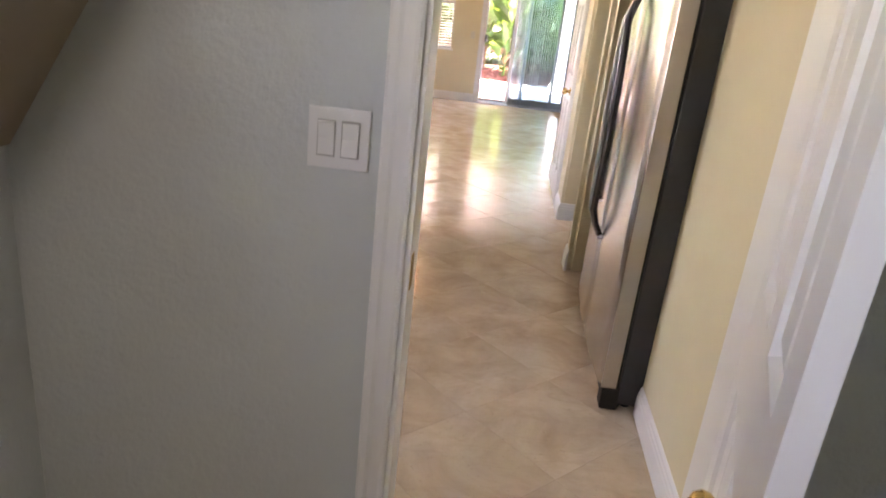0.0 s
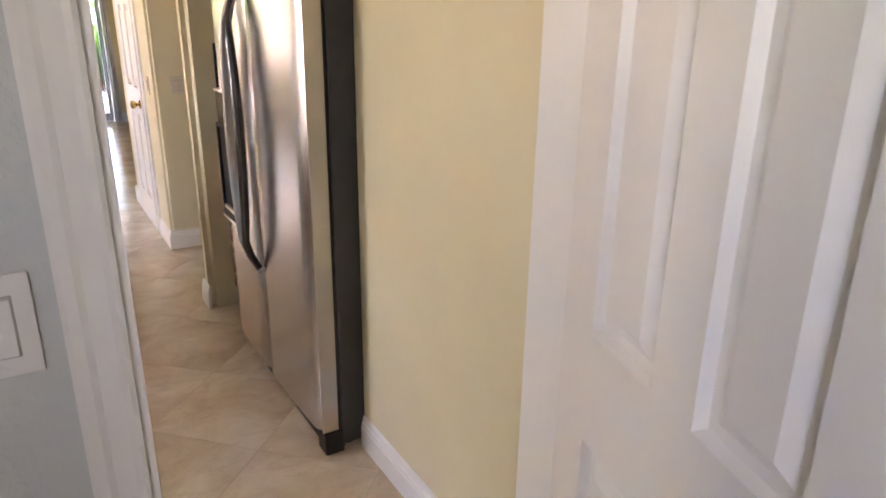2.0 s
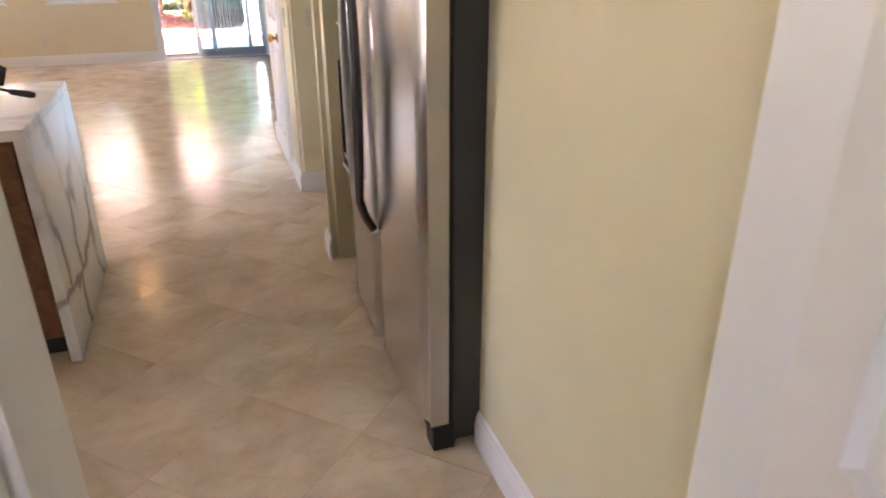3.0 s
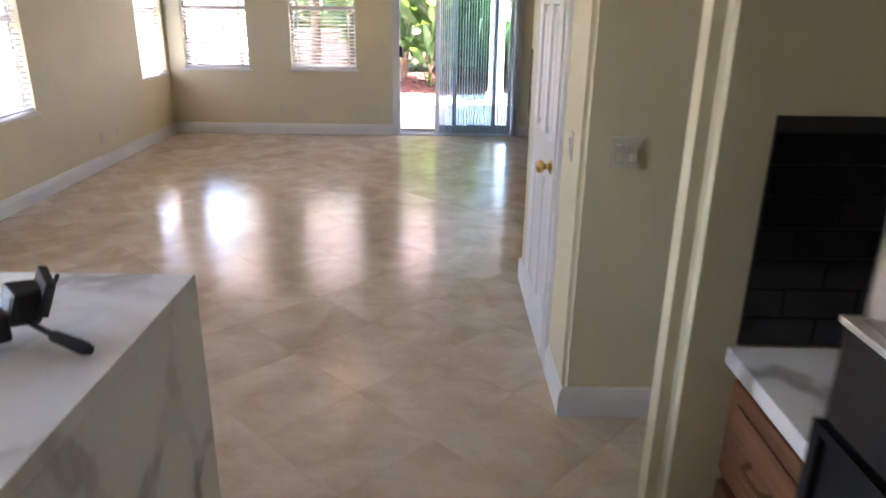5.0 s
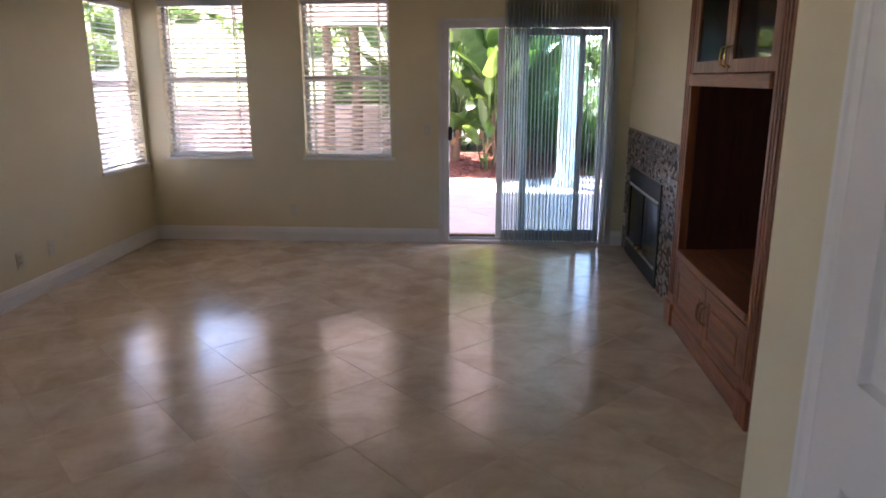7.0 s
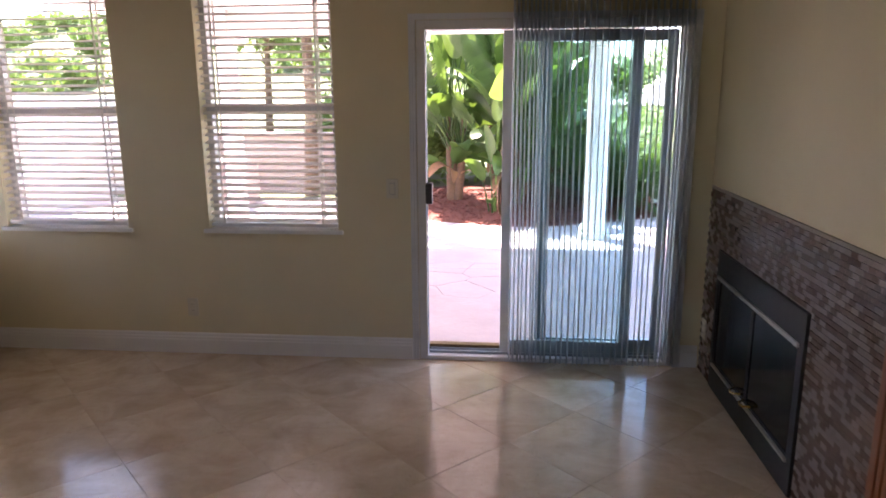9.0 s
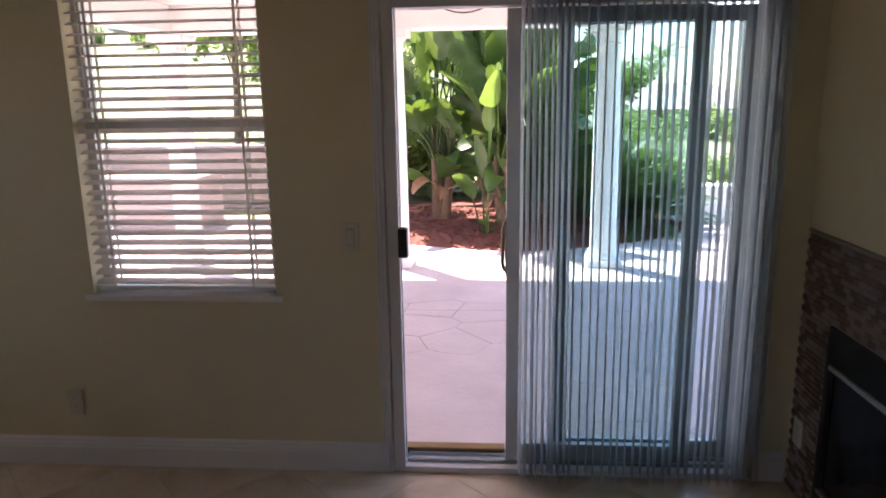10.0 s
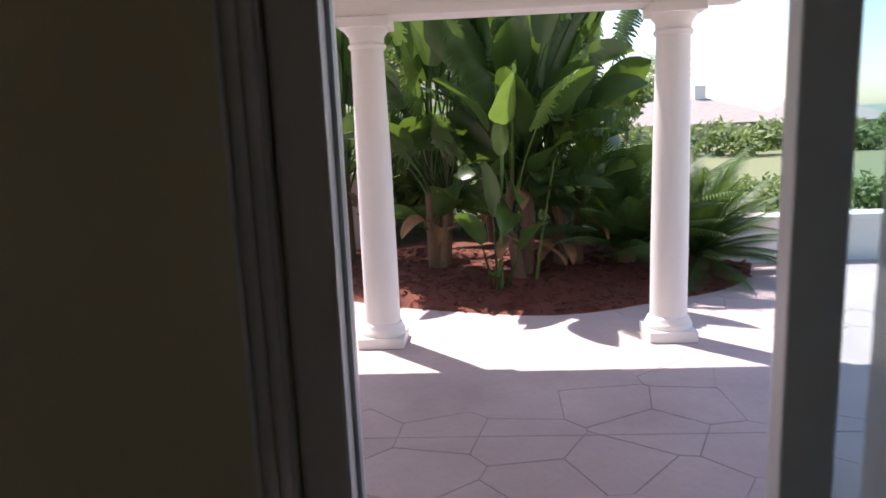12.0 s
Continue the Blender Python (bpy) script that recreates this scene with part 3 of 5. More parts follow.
def panel_door(name, width, height, rows, columns, label, thick=0.035):
    """A moulded panel door, hinged at its own origin, its width along +x, its faces at y = 0 and -thick. rows: (z0, z1) of the panels."""
    ob = thing(name, (0, 0, 0), label, "door", kind="structure")
    stile = 0.112 * width / 0.7
    mid = 0.1 * width / 0.7
    pw = (width - 2 * stile - (columns - 1) * mid) / columns
    holes = [(stile + c * (pw + mid), stile + c * (pw + mid) + pw, a, b) for a, b in rows for c in range(columns)]
    slab = part("slab", wall_mesh("y", 0.0, -thick, 0.0, width, 0.008, height, holes), M["door"], ob)
    for a, b, c, d in holes:
        bm = bmesh.new()
        for y0, s in ((0.0, -1), (-thick, 1)):
            rim = [(0, 0.0), (0.008, 0.0165), (0.026, 0.0165), (0.048, 0.004)]
            prev = None
            for inset, depth in rim:
                ring = [bm.verts.new((u, y0 + s * depth, z)) for u, z in ((a + inset, c + inset), (b - inset, c + inset), (b - inset, d - inset), (a + inset, d - inset))]
                if prev:
                    for i in range(4):
                        bm.faces.new((prev[i], prev[(i + 1) % 4], ring[(i + 1) % 4], ring[i]))
                prev = ring
            bm.faces.new(prev)
        part("panel", bm, M["door"], ob)
    return ob


def door_knob(parent, u, z, thick=0.035):
    for y0, s in ((0.0, 1), (-thick, -1)):
        m = Matrix.Translation((u, y0, z)) @ Euler((-s * math.pi / 2, 0, 0)).to_matrix().to_4x4()
        prof = [(0.001, 0), (0.032, 0), (0.033, 0.004), (0.028, 0.008), (0.013, 0.012), (0.012, 0.026), (0.02, 0.032), (0.028, 0.042), (0.029, 0.052), (0.023, 0.062), (0.012, 0.066), (0.001, 0.066)]
        part("door_knob", lathe(prof, m, 20), M["brass"], parent, "polished brass knob", 40)


def hinge(parent, z, y=0.003):
    bm = bmesh.new()
    add_lathe(bm, [(0.001, 0), (0.006, 0.002), (0.006, 0.088), (0.001, 0.09)], Matrix.Translation((-0.004, y, z)), 10)
    add_box(bm, (-0.003, y - 0.004, z), (0.03, y - 0.002, z + 0.09))
    part("hinge", bm, M["brass"], parent, "small brass hinge")


door_lining("door_trim_1", "y", Y_LAUNDRY, Y_KITCHEN, LAUNDRY_DOOR[0] - 0.0, LAUNDRY_DOOR[1], LAUNDRY_DOOR[3], "white moulded door frame of the laundry doorway")
strike = thing("strike_plate", (0.399, -10.17, 1.0), "small brass strike plate set in the door jamb", "strike plate")
part("plate", box((0.396, -10.186, 0.955), (0.4, -10.158, 1.03), 0.001), M["brass"], strike)
d1 = panel_door("door_1", 0.665, 2.02, ((0.25, 0.895), (1.09, 1.66), (1.76, 1.9)), 2, "white six-panel interior door standing open")
door_knob(d1, 0.6, 0.96)
for z in (0.2, 1.0, 1.8):
    hinge(d1, z)
d1.matrix_basis = Matrix.Translation((1.104, -10.195, 0.0)) @ Euler((0, 0, math.atan2(-0.952, -0.3))).to_matrix().to_4x4()

door_lining("door_trim_2", "x", 1.062, 1.16, CLOSET_DOOR[0], CLOSET_DOOR[1], CLOSET_DOOR[3], "white moulded frame of the closet door", sides=(1, 0))
d2 = panel_door("door_2", 0.685, 2.015, ((0.22, 0.84), (1.03, 1.6), (1.7, 1.86)), 2, "white six-panel closet door, closed")
door_knob(d2, 0.626, 0.93)
for z in (0.2, 1.0, 1.8):
    hinge(d2, z)
d2.matrix_basis = Matrix.Translation((1.076, -5.096, 0.0)) @ Euler((0, 0, -math.pi / 2)).to_matrix().to_4x4()


# ---------------------------------------------------------------- windows
def window(name, axis, face, out, u0, u1, z0, z1, label):
    """A single-hung vinyl window set 60 mm into the wall. out: the sign of the way outdoors along the wall's thickness."""
    c = ((u0 + u1) / 2, face, z0) if axis == "y" else (face, (u0 + u1) / 2, z0)
    ob = thing(name, c, label, "window", kind="structure")

    def at(u, d, z):
        return (u, face + out * d, z) if axis == "y" else (face + out * d, u, z)

    def bar(n, a, b, mat, bevel=0.003, lab=""):
        lo = [min(p, q) for p, q in zip(a, b)]
        hi = [max(p, q) for p, q in zip(a, b)]
        return part(n, box(lo, hi, bevel), mat, ob, lab)

    zm = z0 + (z1 - z0) * 0.505
    w = 0.035
    bar("frame_side", at(u0, 0.085, z0), at(u0 + w, 0.14, z1), M["vinyl"])
    bar("frame_side", at(u1 - w, 0.085, z0), at(u1, 0.14, z1), M["vinyl"])
    bar("frame_top", at(u0 + w, 0.085, z1 - w), at(u1 - w, 0.14, z1), M["vinyl"])
    bar("frame_bottom", at(u0 + w, 0.085, z0), at(u1 - w, 0.14, z0 + w), M["vinyl"])
    bar("meeting_rail", at(u0 + w, 0.07, zm - 0.026), at(u1 - w, 0.13, zm + 0.026), M["vinyl"])
    for a, b, d in ((z0 + w, zm - 0.026, 0.1), (zm + 0.026, z1 - w, 0.12)):
        g = bar("pane", at(u0 + w, d, a), at(u1 - w, d + 0.004, b), M["glass"], 0)
        g.visible_shadow = False
    bar("sill", at(u0 - 0.03, -0.022, z0 - 0.022), at(u1 + 0.03, 0.083, z0 + 0.002), M["trim"], 0.004)
    return ob


def slat_mesh(name, length):
    """One curved blind slat, length along x, 50 mm deep."""
    bm = bmesh.new()
    n = 5
    rings = []
    for x in (-length / 2, length / 2):
        top = [(x, -0.025 + 0.05 * i / (n - 1), 0.0035 * (1 - (2 * i / (n - 1) - 1) ** 2) + 0.0014) for i in range(n)]
        low = [(x, y, z - 0.0028) for _, y, z in reversed(top)]
        rings.append([Vector(p) for p in top + low])
    add_rings(bm, rings)
    return mesh_of(name, bm, M["slat"])


def blind(axis, face, out, u0, u1, z0, z1, tilt, drop, label):
    """A horizontal slatted blind inside a window recess."""
    c = ((u0 + u1) / 2, face + out * 0.035, z0) if axis == "y" else (face + out * 0.035, (u0 + u1) / 2, z0)
    ob = thing("window_blind", c, label, "blind", "window blinds")
    turn = Matrix.Identity(4) if axis == "y" else Euler((0, 0, math.pi / 2)).to_matrix().to_4x4()
    length = u1 - u0 - 0.02
    me = slat_mesh("slat", length)
    z = z1 - 0.075
    sign = out if axis == "y" else -out
    rng = random.Random(int(abs(u0) * 1000))
    while z > z0 + drop:
        m = Matrix.Translation((c[0], c[1], z)) @ turn @ Euler((radians(sign * (tilt + rng.uniform(-2.5, 2.5))), radians(rng.uniform(-0.25, 0.25)), 0)).to_matrix().to_4x4()
        piece("slat", me, ob, m)
        z -= 0.0425

    def bar(n, u, v, a, b, lo, hi, mat, bevel):
        p = (u, face + out * a, lo) if axis == "y" else (face + out * a, u, lo)
        q = (v, face + out * b, hi) if axis == "y" else (face + out * b, v, hi)
        part(n, box([min(s, t) for s, t in zip(p, q)], [max(s, t) for s, t in zip(p, q)], bevel), mat, ob)

    bar("headrail", u0 + 0.005, u1 - 0.005, 0.004, 0.062, z1 - 0.05, z1 - 0.003, M["vinyl"], 0.004)
    bar("bottom_rail", u0 + 0.01, u1 - 0.01, 0.01, 0.06, z0 + drop - 0.028, z0 + drop - 0.008, M["vinyl"], 0.004)
    for f in (0.12, 0.88):
        u = u0 + (u1 - u0) * f
        for d in (0.008, 0.062):
            bar("ladder_tape", u - 0.006, u + 0.006, d, d + 0.0012, z0 + drop - 0.01, z1 - 0.05, M["slat"], 0)
    u = u0 + 0.07
    p = (u, face + out * -0.004, 0) if axis == "y" else (face + out * -0.004, u, 0)
    part("tilt_wand", tube([(p[0], p[1], z1 - 0.06), (p[0] + 0.002, p[1], z1 - 0.62)], 0.004, 6), M["plastic"], ob)
    return ob


for i, (a, b, c, d) in enumerate(WINDOWS_FAR):
    window(f"window_{i + 1}", "y", 0.0, 1, a, b, c, d, "white single-hung window with a painted sill")
    blind("y", 0.0, 1, a, b, c, d, 16, 0.045, "white slatted blind lowered over the window, slats open")
for i, (a, b, c, d) in enumerate(WINDOWS_LEFT):
    window(f"window_{i + 3}", "x", XL, -1, a, b, c, d, "white single-hung window in the side wall")
    blind("x", XL, -1, a, b, c, d, 14, 0.045, "white slatted blind lowered over the side window")
# unseen window and area lamp, added to light the kitchen side
window("window_5", "x", XL, -1, *ADDED_KITCHEN_WINDOW, "white kitchen window in the side wall")
lamp = new("added_kitchen_fill", bpy.data.lights.new("added_kitchen_fill", "AREA"))
lamp.data.shape, lamp.data.size, lamp.data.size_y, lamp.data.energy, lamp.data.color = "RECTANGLE", 1.3, 1.0, 0.75, (0.97, 0.98, 1.0)
lamp.matrix_world = look((XL - 0.03, -7.3, 1.6), (0.5, -7.3, 1.0))

# unseen window with a fill lamp in it, added for the laundry wall and door
window("window_6", "x", -0.43, -1, *ADDED_LAUNDRY_WINDOW, "white window in the laundry side wall")
back = new("added_laundry_fill", bpy.data.lights.new("added_laundry_fill", "AREA"))
back.data.shape, back.data.size, back.data.size_y, back.data.energy, back.data.color = "RECTANGLE", 0.7, 0.58, 0.28, (0.97, 1.0, 0.97)
back.matrix_world = look((-0.46, -12.0, 1.85), (0.45, -10.4, 1.1))

# sliding patio door
sl = thing("door_3", (0.75, 0.0, 0.0), "aluminium sliding patio door pushed partly open", "sliding door", kind="structure")
for a, b, c, d in ((0.005, 0.055, 0.0, 1.985), (1.455, 1.505, 0.0, 1.985)):
    part("frame_side", box((a, -0.006, c), (b, 0.07, d), 0.004), M["vinyl"], sl)
    part("frame_side_outer", box((a if a < 1 else a + 0.02, 0.07, c), (b - 0.02 if a < 1 else b, 0.15, d), 0.003), M["alu"], sl)
    part("frame_rib", box((b if a < 1 else a - 0.005, 0.02, 0.05), (b + 0.005 if a < 1 else a, 0.034, 1.94), 0.001), M["alu"], sl)
part("frame_head", box((0.055, -0.006, 1.935), (1.455, 0.07, 1.985), 0.004), M["vinyl"], sl)
part("frame_head_outer", box((0.035, 0.07, 1.945), (1.475, 0.15, 1.985), 0.003), M["alu"], sl)
part("threshold", box((0.055, -0.012, 0.0), (1.455, 0.07, 0.028), 0.004), M["vinyl"], sl)
part("threshold_outer", box((0.035, 0.07, 0.0), (1.475, 0.15, 0.028), 0.004), M["vinyl"], sl)
for y in (0.03, 0.085, 0.12):
    part("track_rail", box((0.06, y, 0.028), (1.45, y + 0.008, 0.045), 0.001), M["alu"], sl, "dark worn door track")

for a, b in ((-0.038, 0.003), (1.507, 1.548)):
    part("inner_casing", box((a, -0.016, 0.0), (b, -0.001, 2.02), 0.002), M["vinyl"], sl, "white inner casing")
    for x in (a + 0.004, a + 0.02, a + 0.034):
        part("casing_bead", box((x - 0.003, -0.021, 0.0), (x + 0.003, -0.0155, 2.018), 0.002), M["vinyl"], sl)
part("inner_casing_head", box((0.003, -0.016, 1.987), (1.507, -0.001, 2.02), 0.002), M["vinyl"], sl)


def sash(x0, x1, y, name, label):
    ob = part(name, box((x0, y, 0.046), (x0 + 0.055, y + 0.032, 1.93), 0.004), M["vinyl"] if name == "sliding_panel" else M["alu"], sl, label)
    part("stile", box((x1 - 0.055, y, 0.046), (x1, y + 0.032, 1.93), 0.004), M["alu"], ob)
    part("top_rail", box((x0 + 0.055, y, 1.87), (x1 - 0.055, y + 0.032, 1.93), 0.004), M["alu"], ob)
    part("bottom_rail", box((x0 + 0.055, y, 0.046), (x1 - 0.055, y + 0.032, 0.125), 0.004), M["alu"], ob)
    g = part("pane", box((x0 + 0.055, y + 0.013, 0.125), (x1 - 0.055, y + 0.018, 1.87)), M["green_glass"], ob, "green tinted glass")
    g.visible_shadow = False
    return ob


sliding = sash(0.49, 1.255, 0.032, "sliding_panel", "white sliding panel with tinted glass")
sash(0.70, 1.455, 0.09, "fixed_panel", "fixed panel with tinted glass")
hb = bmesh.new()
add_tube(hb, [(0.484, 0.03, 0.9), (0.475, 0.016, 0.93), (0.475, 0.012, 1.0), (0.475, 0.016, 1.07), (0.484, 0.03, 1.1)], 0.007, 8)
add_box(hb, (0.486, 0.036, 0.88), (0.4905, 0.06, 1.12), 0.001)
part("pull_handle", hb, M["bronze"], sliding, "dark bronze pull handle", 40)
part("thumb_latch", tube([(0.489, 0.05, 1.0), (0.462, 0.05, 0.995), (0.455, 0.05, 1.008)], [0.006, 0.005, 0.007], 8), M["bronze"], sliding)
part("outer_sill", box((0.036, 0.095, 0.0285), (0.488, 0.149, 0.062), 0.003), M["bronze"], sl, "dark bronze outer sill")
part("lock_keeper", box((0.048, -0.012, 0.96), (0.09, 0.03, 1.085), 0.01), M["black"], sl, "black plastic lock keeper on the frame")

# vertical blind on its track
vb = thing("vertical_blind", (1.0, -0.06, 2.15), "pale vertical blind drawn over the fixed half of the patio door", "blind")
part("track", box((-0.1, -0.085, 2.165), (1.56, -0.035, 2.2), 0.004), M["trim"], vb, "white head track")
part("track_end_cap", box((1.56, -0.09, 2.16), (1.572, -0.03, 2.204), 0.002), M["bronze"], vb)


def vane_mesh():
    bm = bmesh.new()
    n = 6
    rows = []
    for z in (-2.125, -1.4, -0.7, 0.0):
        f = [(0.006 * (1 - (2 * i / (n - 1) - 1) ** 2) + 0.0006, -0.039 + 0.078 * i / (n - 1)) for i in range(n)]
        b = [(x - 0.0012, y) for x, y in reversed(f)]
        rows.append([Vector((x, y, z)) for x, y in f + b])
    add_rings(bm, rows)
    for f in bm.faces:
        f.smooth = True
    return mesh_of("vane", bm, M["vane"])


VANE = vane_mesh()
rng = random.Random(5)
vx = 0.548
while vx < 1.5:
    packed = vx < 0.73
    piece("vane", VANE, vb, Matrix.Translation((vx, -0.06, 2.15)) @ Euler((radians(rng.uniform(-0.25, 0.25)), radians(rng.uniform(-0.12, 0.12)), radians(rng.uniform(-3, 3) + (4 if packed else -8.5)))).to_matrix().to_4x4())
    vx += 0.0225 if packed else 0.033 + rng.uniform(-0.003, 0.003)
part("pull_cord", tube([(1.515, -0.06, 2.16), (1.518, -0.058, 1.2), (1.516, -0.06, 0.7)], 0.0025, 5), M["plastic"], vb)


# ---------------------------------------------------------------- switches and outlets
def wall_plate(name, centre, yaw, gangs, kind, label, group="", w=None, h=0.115, look_of="almond"):
    """A plate on a wall. Built facing -y and turned by yaw degrees."""
    ob = thing(name, (0, 0, 0), label, "light switch" if kind == "rocker" else "outlet", group)
    w = w or (0.07 if gangs == 1 else 0.116)
    plate = part("plate", box((-w / 2, -0.006, -h / 2), (w / 2, 0.0, h / 2), 0.0025), M[look_of], ob)
    for g in range(gangs):
        u = (g - (gangs - 1) / 2) * 0.046
        if kind == "rocker":
            # surround greyed, the shadow gap round the rocker put into its colour
            part("surround", box((u - 0.0175, -0.0085, -0.035), (u + 0.0175, -0.0065, 0.035), 0.001), M["switch_gap_shade"], ob)
            up = 1 if (g % 2 == 0) else -1
            bm = bmesh.new()
            vs = [bm.verts.new(p) for p in ((u - 0.015, -0.0105 - 0.004 * (up < 0), -0.031), (u + 0.015, -0.0105 - 0.004 * (up < 0), -0.031), (u + 0.015, -0.0105 - 0.004 * (up > 0), 0.031), (u - 0.015, -0.0105 - 0.004 * (up > 0), 0.031))]
            back = [bm.verts.new((v.co.x, -0.006, v.co.z)) for v in vs]
            mids = [bm.verts.new((s * 0.015 + u, -0.0095, 0)) for s in (-1, 1)]
            bm.faces.new((vs[0], vs[1], mids[1], mids[0]))
            bm.faces.new((mids[0], mids[1], vs[2], vs[3]))
            bm.faces.new((vs[1], back[1], back[2], vs[2], mids[1]))
            bm.faces.new((vs[0], mids[0], vs[3], back[3], back[0]))
            bm.faces.new((vs[2], back[2], back[3], vs[3]))
            bm.faces.new((vs[0], back[0], back[1], vs[1]))
            part("rocker", bm, M[look_of], ob)
        else:
            for dz in (-0.02, 0.02):
                s = part("socket", box((u - 0.016, -0.008, dz - 0.013), (u + 0.016, -0.0055, dz + 0.013), 0.003), M[look_of], ob)
                for du in (-0.006, 0.006):
                    part("slot", box((u + du - 0.001, -0.0084, dz - 0.004), (u + du + 0.001, -0.0078, dz + 0.004)), M["black"], s)
        if kind == "rocker":
            for dz in (-0.048, 0.048):
                part("screw", lathe([(0.0005, 0), (0.003, 0), (0.0026, 0.001), (0.0005, 0.0012)], Matrix.Translation((u, -0.006, dz)) @ Euler((math.pi / 2, 0, 0)).to_matrix().to_4x4(), 8), M["plastic"], ob)
    ob.matrix_basis = Matrix.Translation(centre) @ Euler((0, 0, radians(yaw))).to_matrix().to_4x4()
    return ob


wall_plate("light_switch", (0.243, Y_LAUNDRY - 0.001, 1.25), 0, 2, "rocker", "white two-gang rocker switch on textured wall", w=0.118, look_of="plastic")
wall_plate("light_switch", (1.222, -6.227, 1.1), 0, 2, "rocker", "white two-gang switch on the closet wall")
wall_plate("light_switch", (1.06, -6.04, 1.09), -90, 1, "rocker", "white single switch beside the closet door")
wall_plate("light_switch", (-0.146, -0.002, 1.05), 0, 1, "rocker", "cream single switch beside the patio door")
wall_plate("wall_outlet", (-1.42, -0.002, 0.3), 0, 1, "outlet", "cream wall outlet below the window", "wall outlets")
wall_plate("wall_outlet", (XL + 0.002, -1.6, 0.3), 90, 1, "outlet", "cream wall outlet on the side wall", "wall outlets")
wall_plate("wall_outlet", (XL + 0.002, -1.95, 0.3), 90, 1, "outlet", "cream wall outlet on the side wall", "wall outlets")

# recessed ceiling lamp that mirrors in the floor
rl = thing("ceiling_light", (-0.57, -1.5, CEIL), "small recessed ceiling downlight, switched on", "ceiling light")
part("trim_ring", lathe([(0.06, 0), (0.085, 0), (0.088, -0.006), (0.066, -0.012), (0.06, -0.004)], Matrix.Translation((-0.57, -1.5, CEIL - 0.001)), 24), M["trim"], rl, "", 40)
part("bulb", lathe([(0.001, -0.004), (0.03, -0.004), (0.034, -0.008), (0.025, -0.014), (0.001, -0.016)], Matrix.Translation((-0.57, -1.5, CEIL)), 20), M["lamp"], rl, "warm glowing bulb", 40)


# ---------------------------------------------------------------- refrigerator
fr = thing("refrigerator", (1.5, -8.44, 0.0), "stainless side-by-side refrigerator with charcoal sides and a black dispenser", "refrigerator")
FY0, FY1, FX = -8.945, -7.86, 1.055
part("body", box((1.15, FY0, 0.03), (1.9, FY1, 1.77), 0.008), M["fridge_side"], fr, "charcoal painted cabinet")
part("base_grille", box((1.1, FY0 + 0.01, 0.012), (1.17, FY1 - 0.01, 0.085), 0.006), M["black"], fr, "black kick grille")
SPLIT = -8.38


def fridge_door(y0, y1, name):
    bm = bmesh.new()
    n = 12
    rings = []
    for z in (0.09, 0.1, 1.74, 1.755):
        inset = 0.012 if z in (0.09, 1.755) else 0.0
        ring = [Vector((1.14, y0 + inset, z)), Vector((1.14, y1 - inset, z))]
        for i in range(n + 1):
            t = i / n
            y = y1 - inset + (y0 - y1 + 2 * inset) * t
            edge = min(t, 1 - t) * (y1 - y0)
            bow = 0.016 * (1 - ((y + 8.385) / 0.525) ** 2)
            round_off = max(0, 0.022 - edge) ** 2 / 0.022
            ring.append(Vector((FX + 0.016 - bow + round_off + inset, y, z)))
        rings.append(ring)
    add_rings(bm, rings)
    return part(name, bm, M["steel"], fr, "bowed brushed steel door", 35)


fd = fridge_door(FY0 + 0.003, SPLIT - 0.004, "fresh_food_door")
zd = fridge_door(SPLIT + 0.004, FY1 - 0.003, "freezer_door")
part("door_gasket", box((1.138, FY0 + 0.012, 0.1), (1.151, FY1 - 0.012, 1.75)), M["rubber"], fr)
part("door_edge", box((1.078, FY0 - 0.0005, 0.1), (1.139, FY0 + 0.004, 1.745), 0.001), M["steel_side"], fd, "plain steel door edge")
for y, s, door in ((SPLIT - 0.035, -1, fd), (SPLIT + 0.035, 1, zd)):
    pts, rad = [], []
    for i in range(17):
        t = i / 16
        arch = math.sin(math.pi * t)
        pts.append((FX - 0.0 - 0.058 * min(1, 3.2 * arch), y + s * 0.075 * (arch - 0.5), 0.56 + 1.1 * t))
        rad.append(0.023 * (0.7 + 0.3 * arch))
    # one steel; the near handle has its dark reflection put into the colour
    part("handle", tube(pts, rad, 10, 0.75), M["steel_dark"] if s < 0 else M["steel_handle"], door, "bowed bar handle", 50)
part("dispenser_trim", box((FX - 0.007, -8.157, 1.236), (FX + 0.02, -7.888, 1.246), 0.002), M["bright_trim"], zd, "bright trim above the control panel")
part("dispenser_trim", box((FX - 0.0145, -8.157, 0.672), (FX + 0.01, -7.888, 0.684), 0.002), M["bright_trim"], zd, "bright trim below the recess")
part("dispenser_panel", box((FX - 0.004, -8.15, 1.1), (FX + 0.03, -7.895, 1.24), 0.006), M["black_gloss"], zd, "black glossy dispenser control panel")
part("dispenser_recess", wall_mesh("x", FX - 0.012, FX + 0.012, -8.155, -7.89, 0.68, 1.1, ((-8.135, -7.91, 0.72, 1.085),)), M["dispenser"], zd, "black dispenser recess frame")
part("dispenser_cavity", box((FX - 0.002, -8.134, 0.721), (FX + 0.01, -7.911, 1.084)), M["dispenser"], zd)
part("dispenser_tray", box((FX - 0.012, -8.13, 0.715), (FX + 0.005, -7.915, 0.735), 0.004), M["steel_side"], zd)
for y in (FY0 + 0.06, FY1 - 0.06):
    part("foot", lathe([(0.001, 0), (0.022, 0), (0.022, 0.012), (0.01, 0.016), (0.01, 0.035), (0.001, 0.035)], Matrix.Translation((1.2, y, 0)), 12), M["black"], fr)
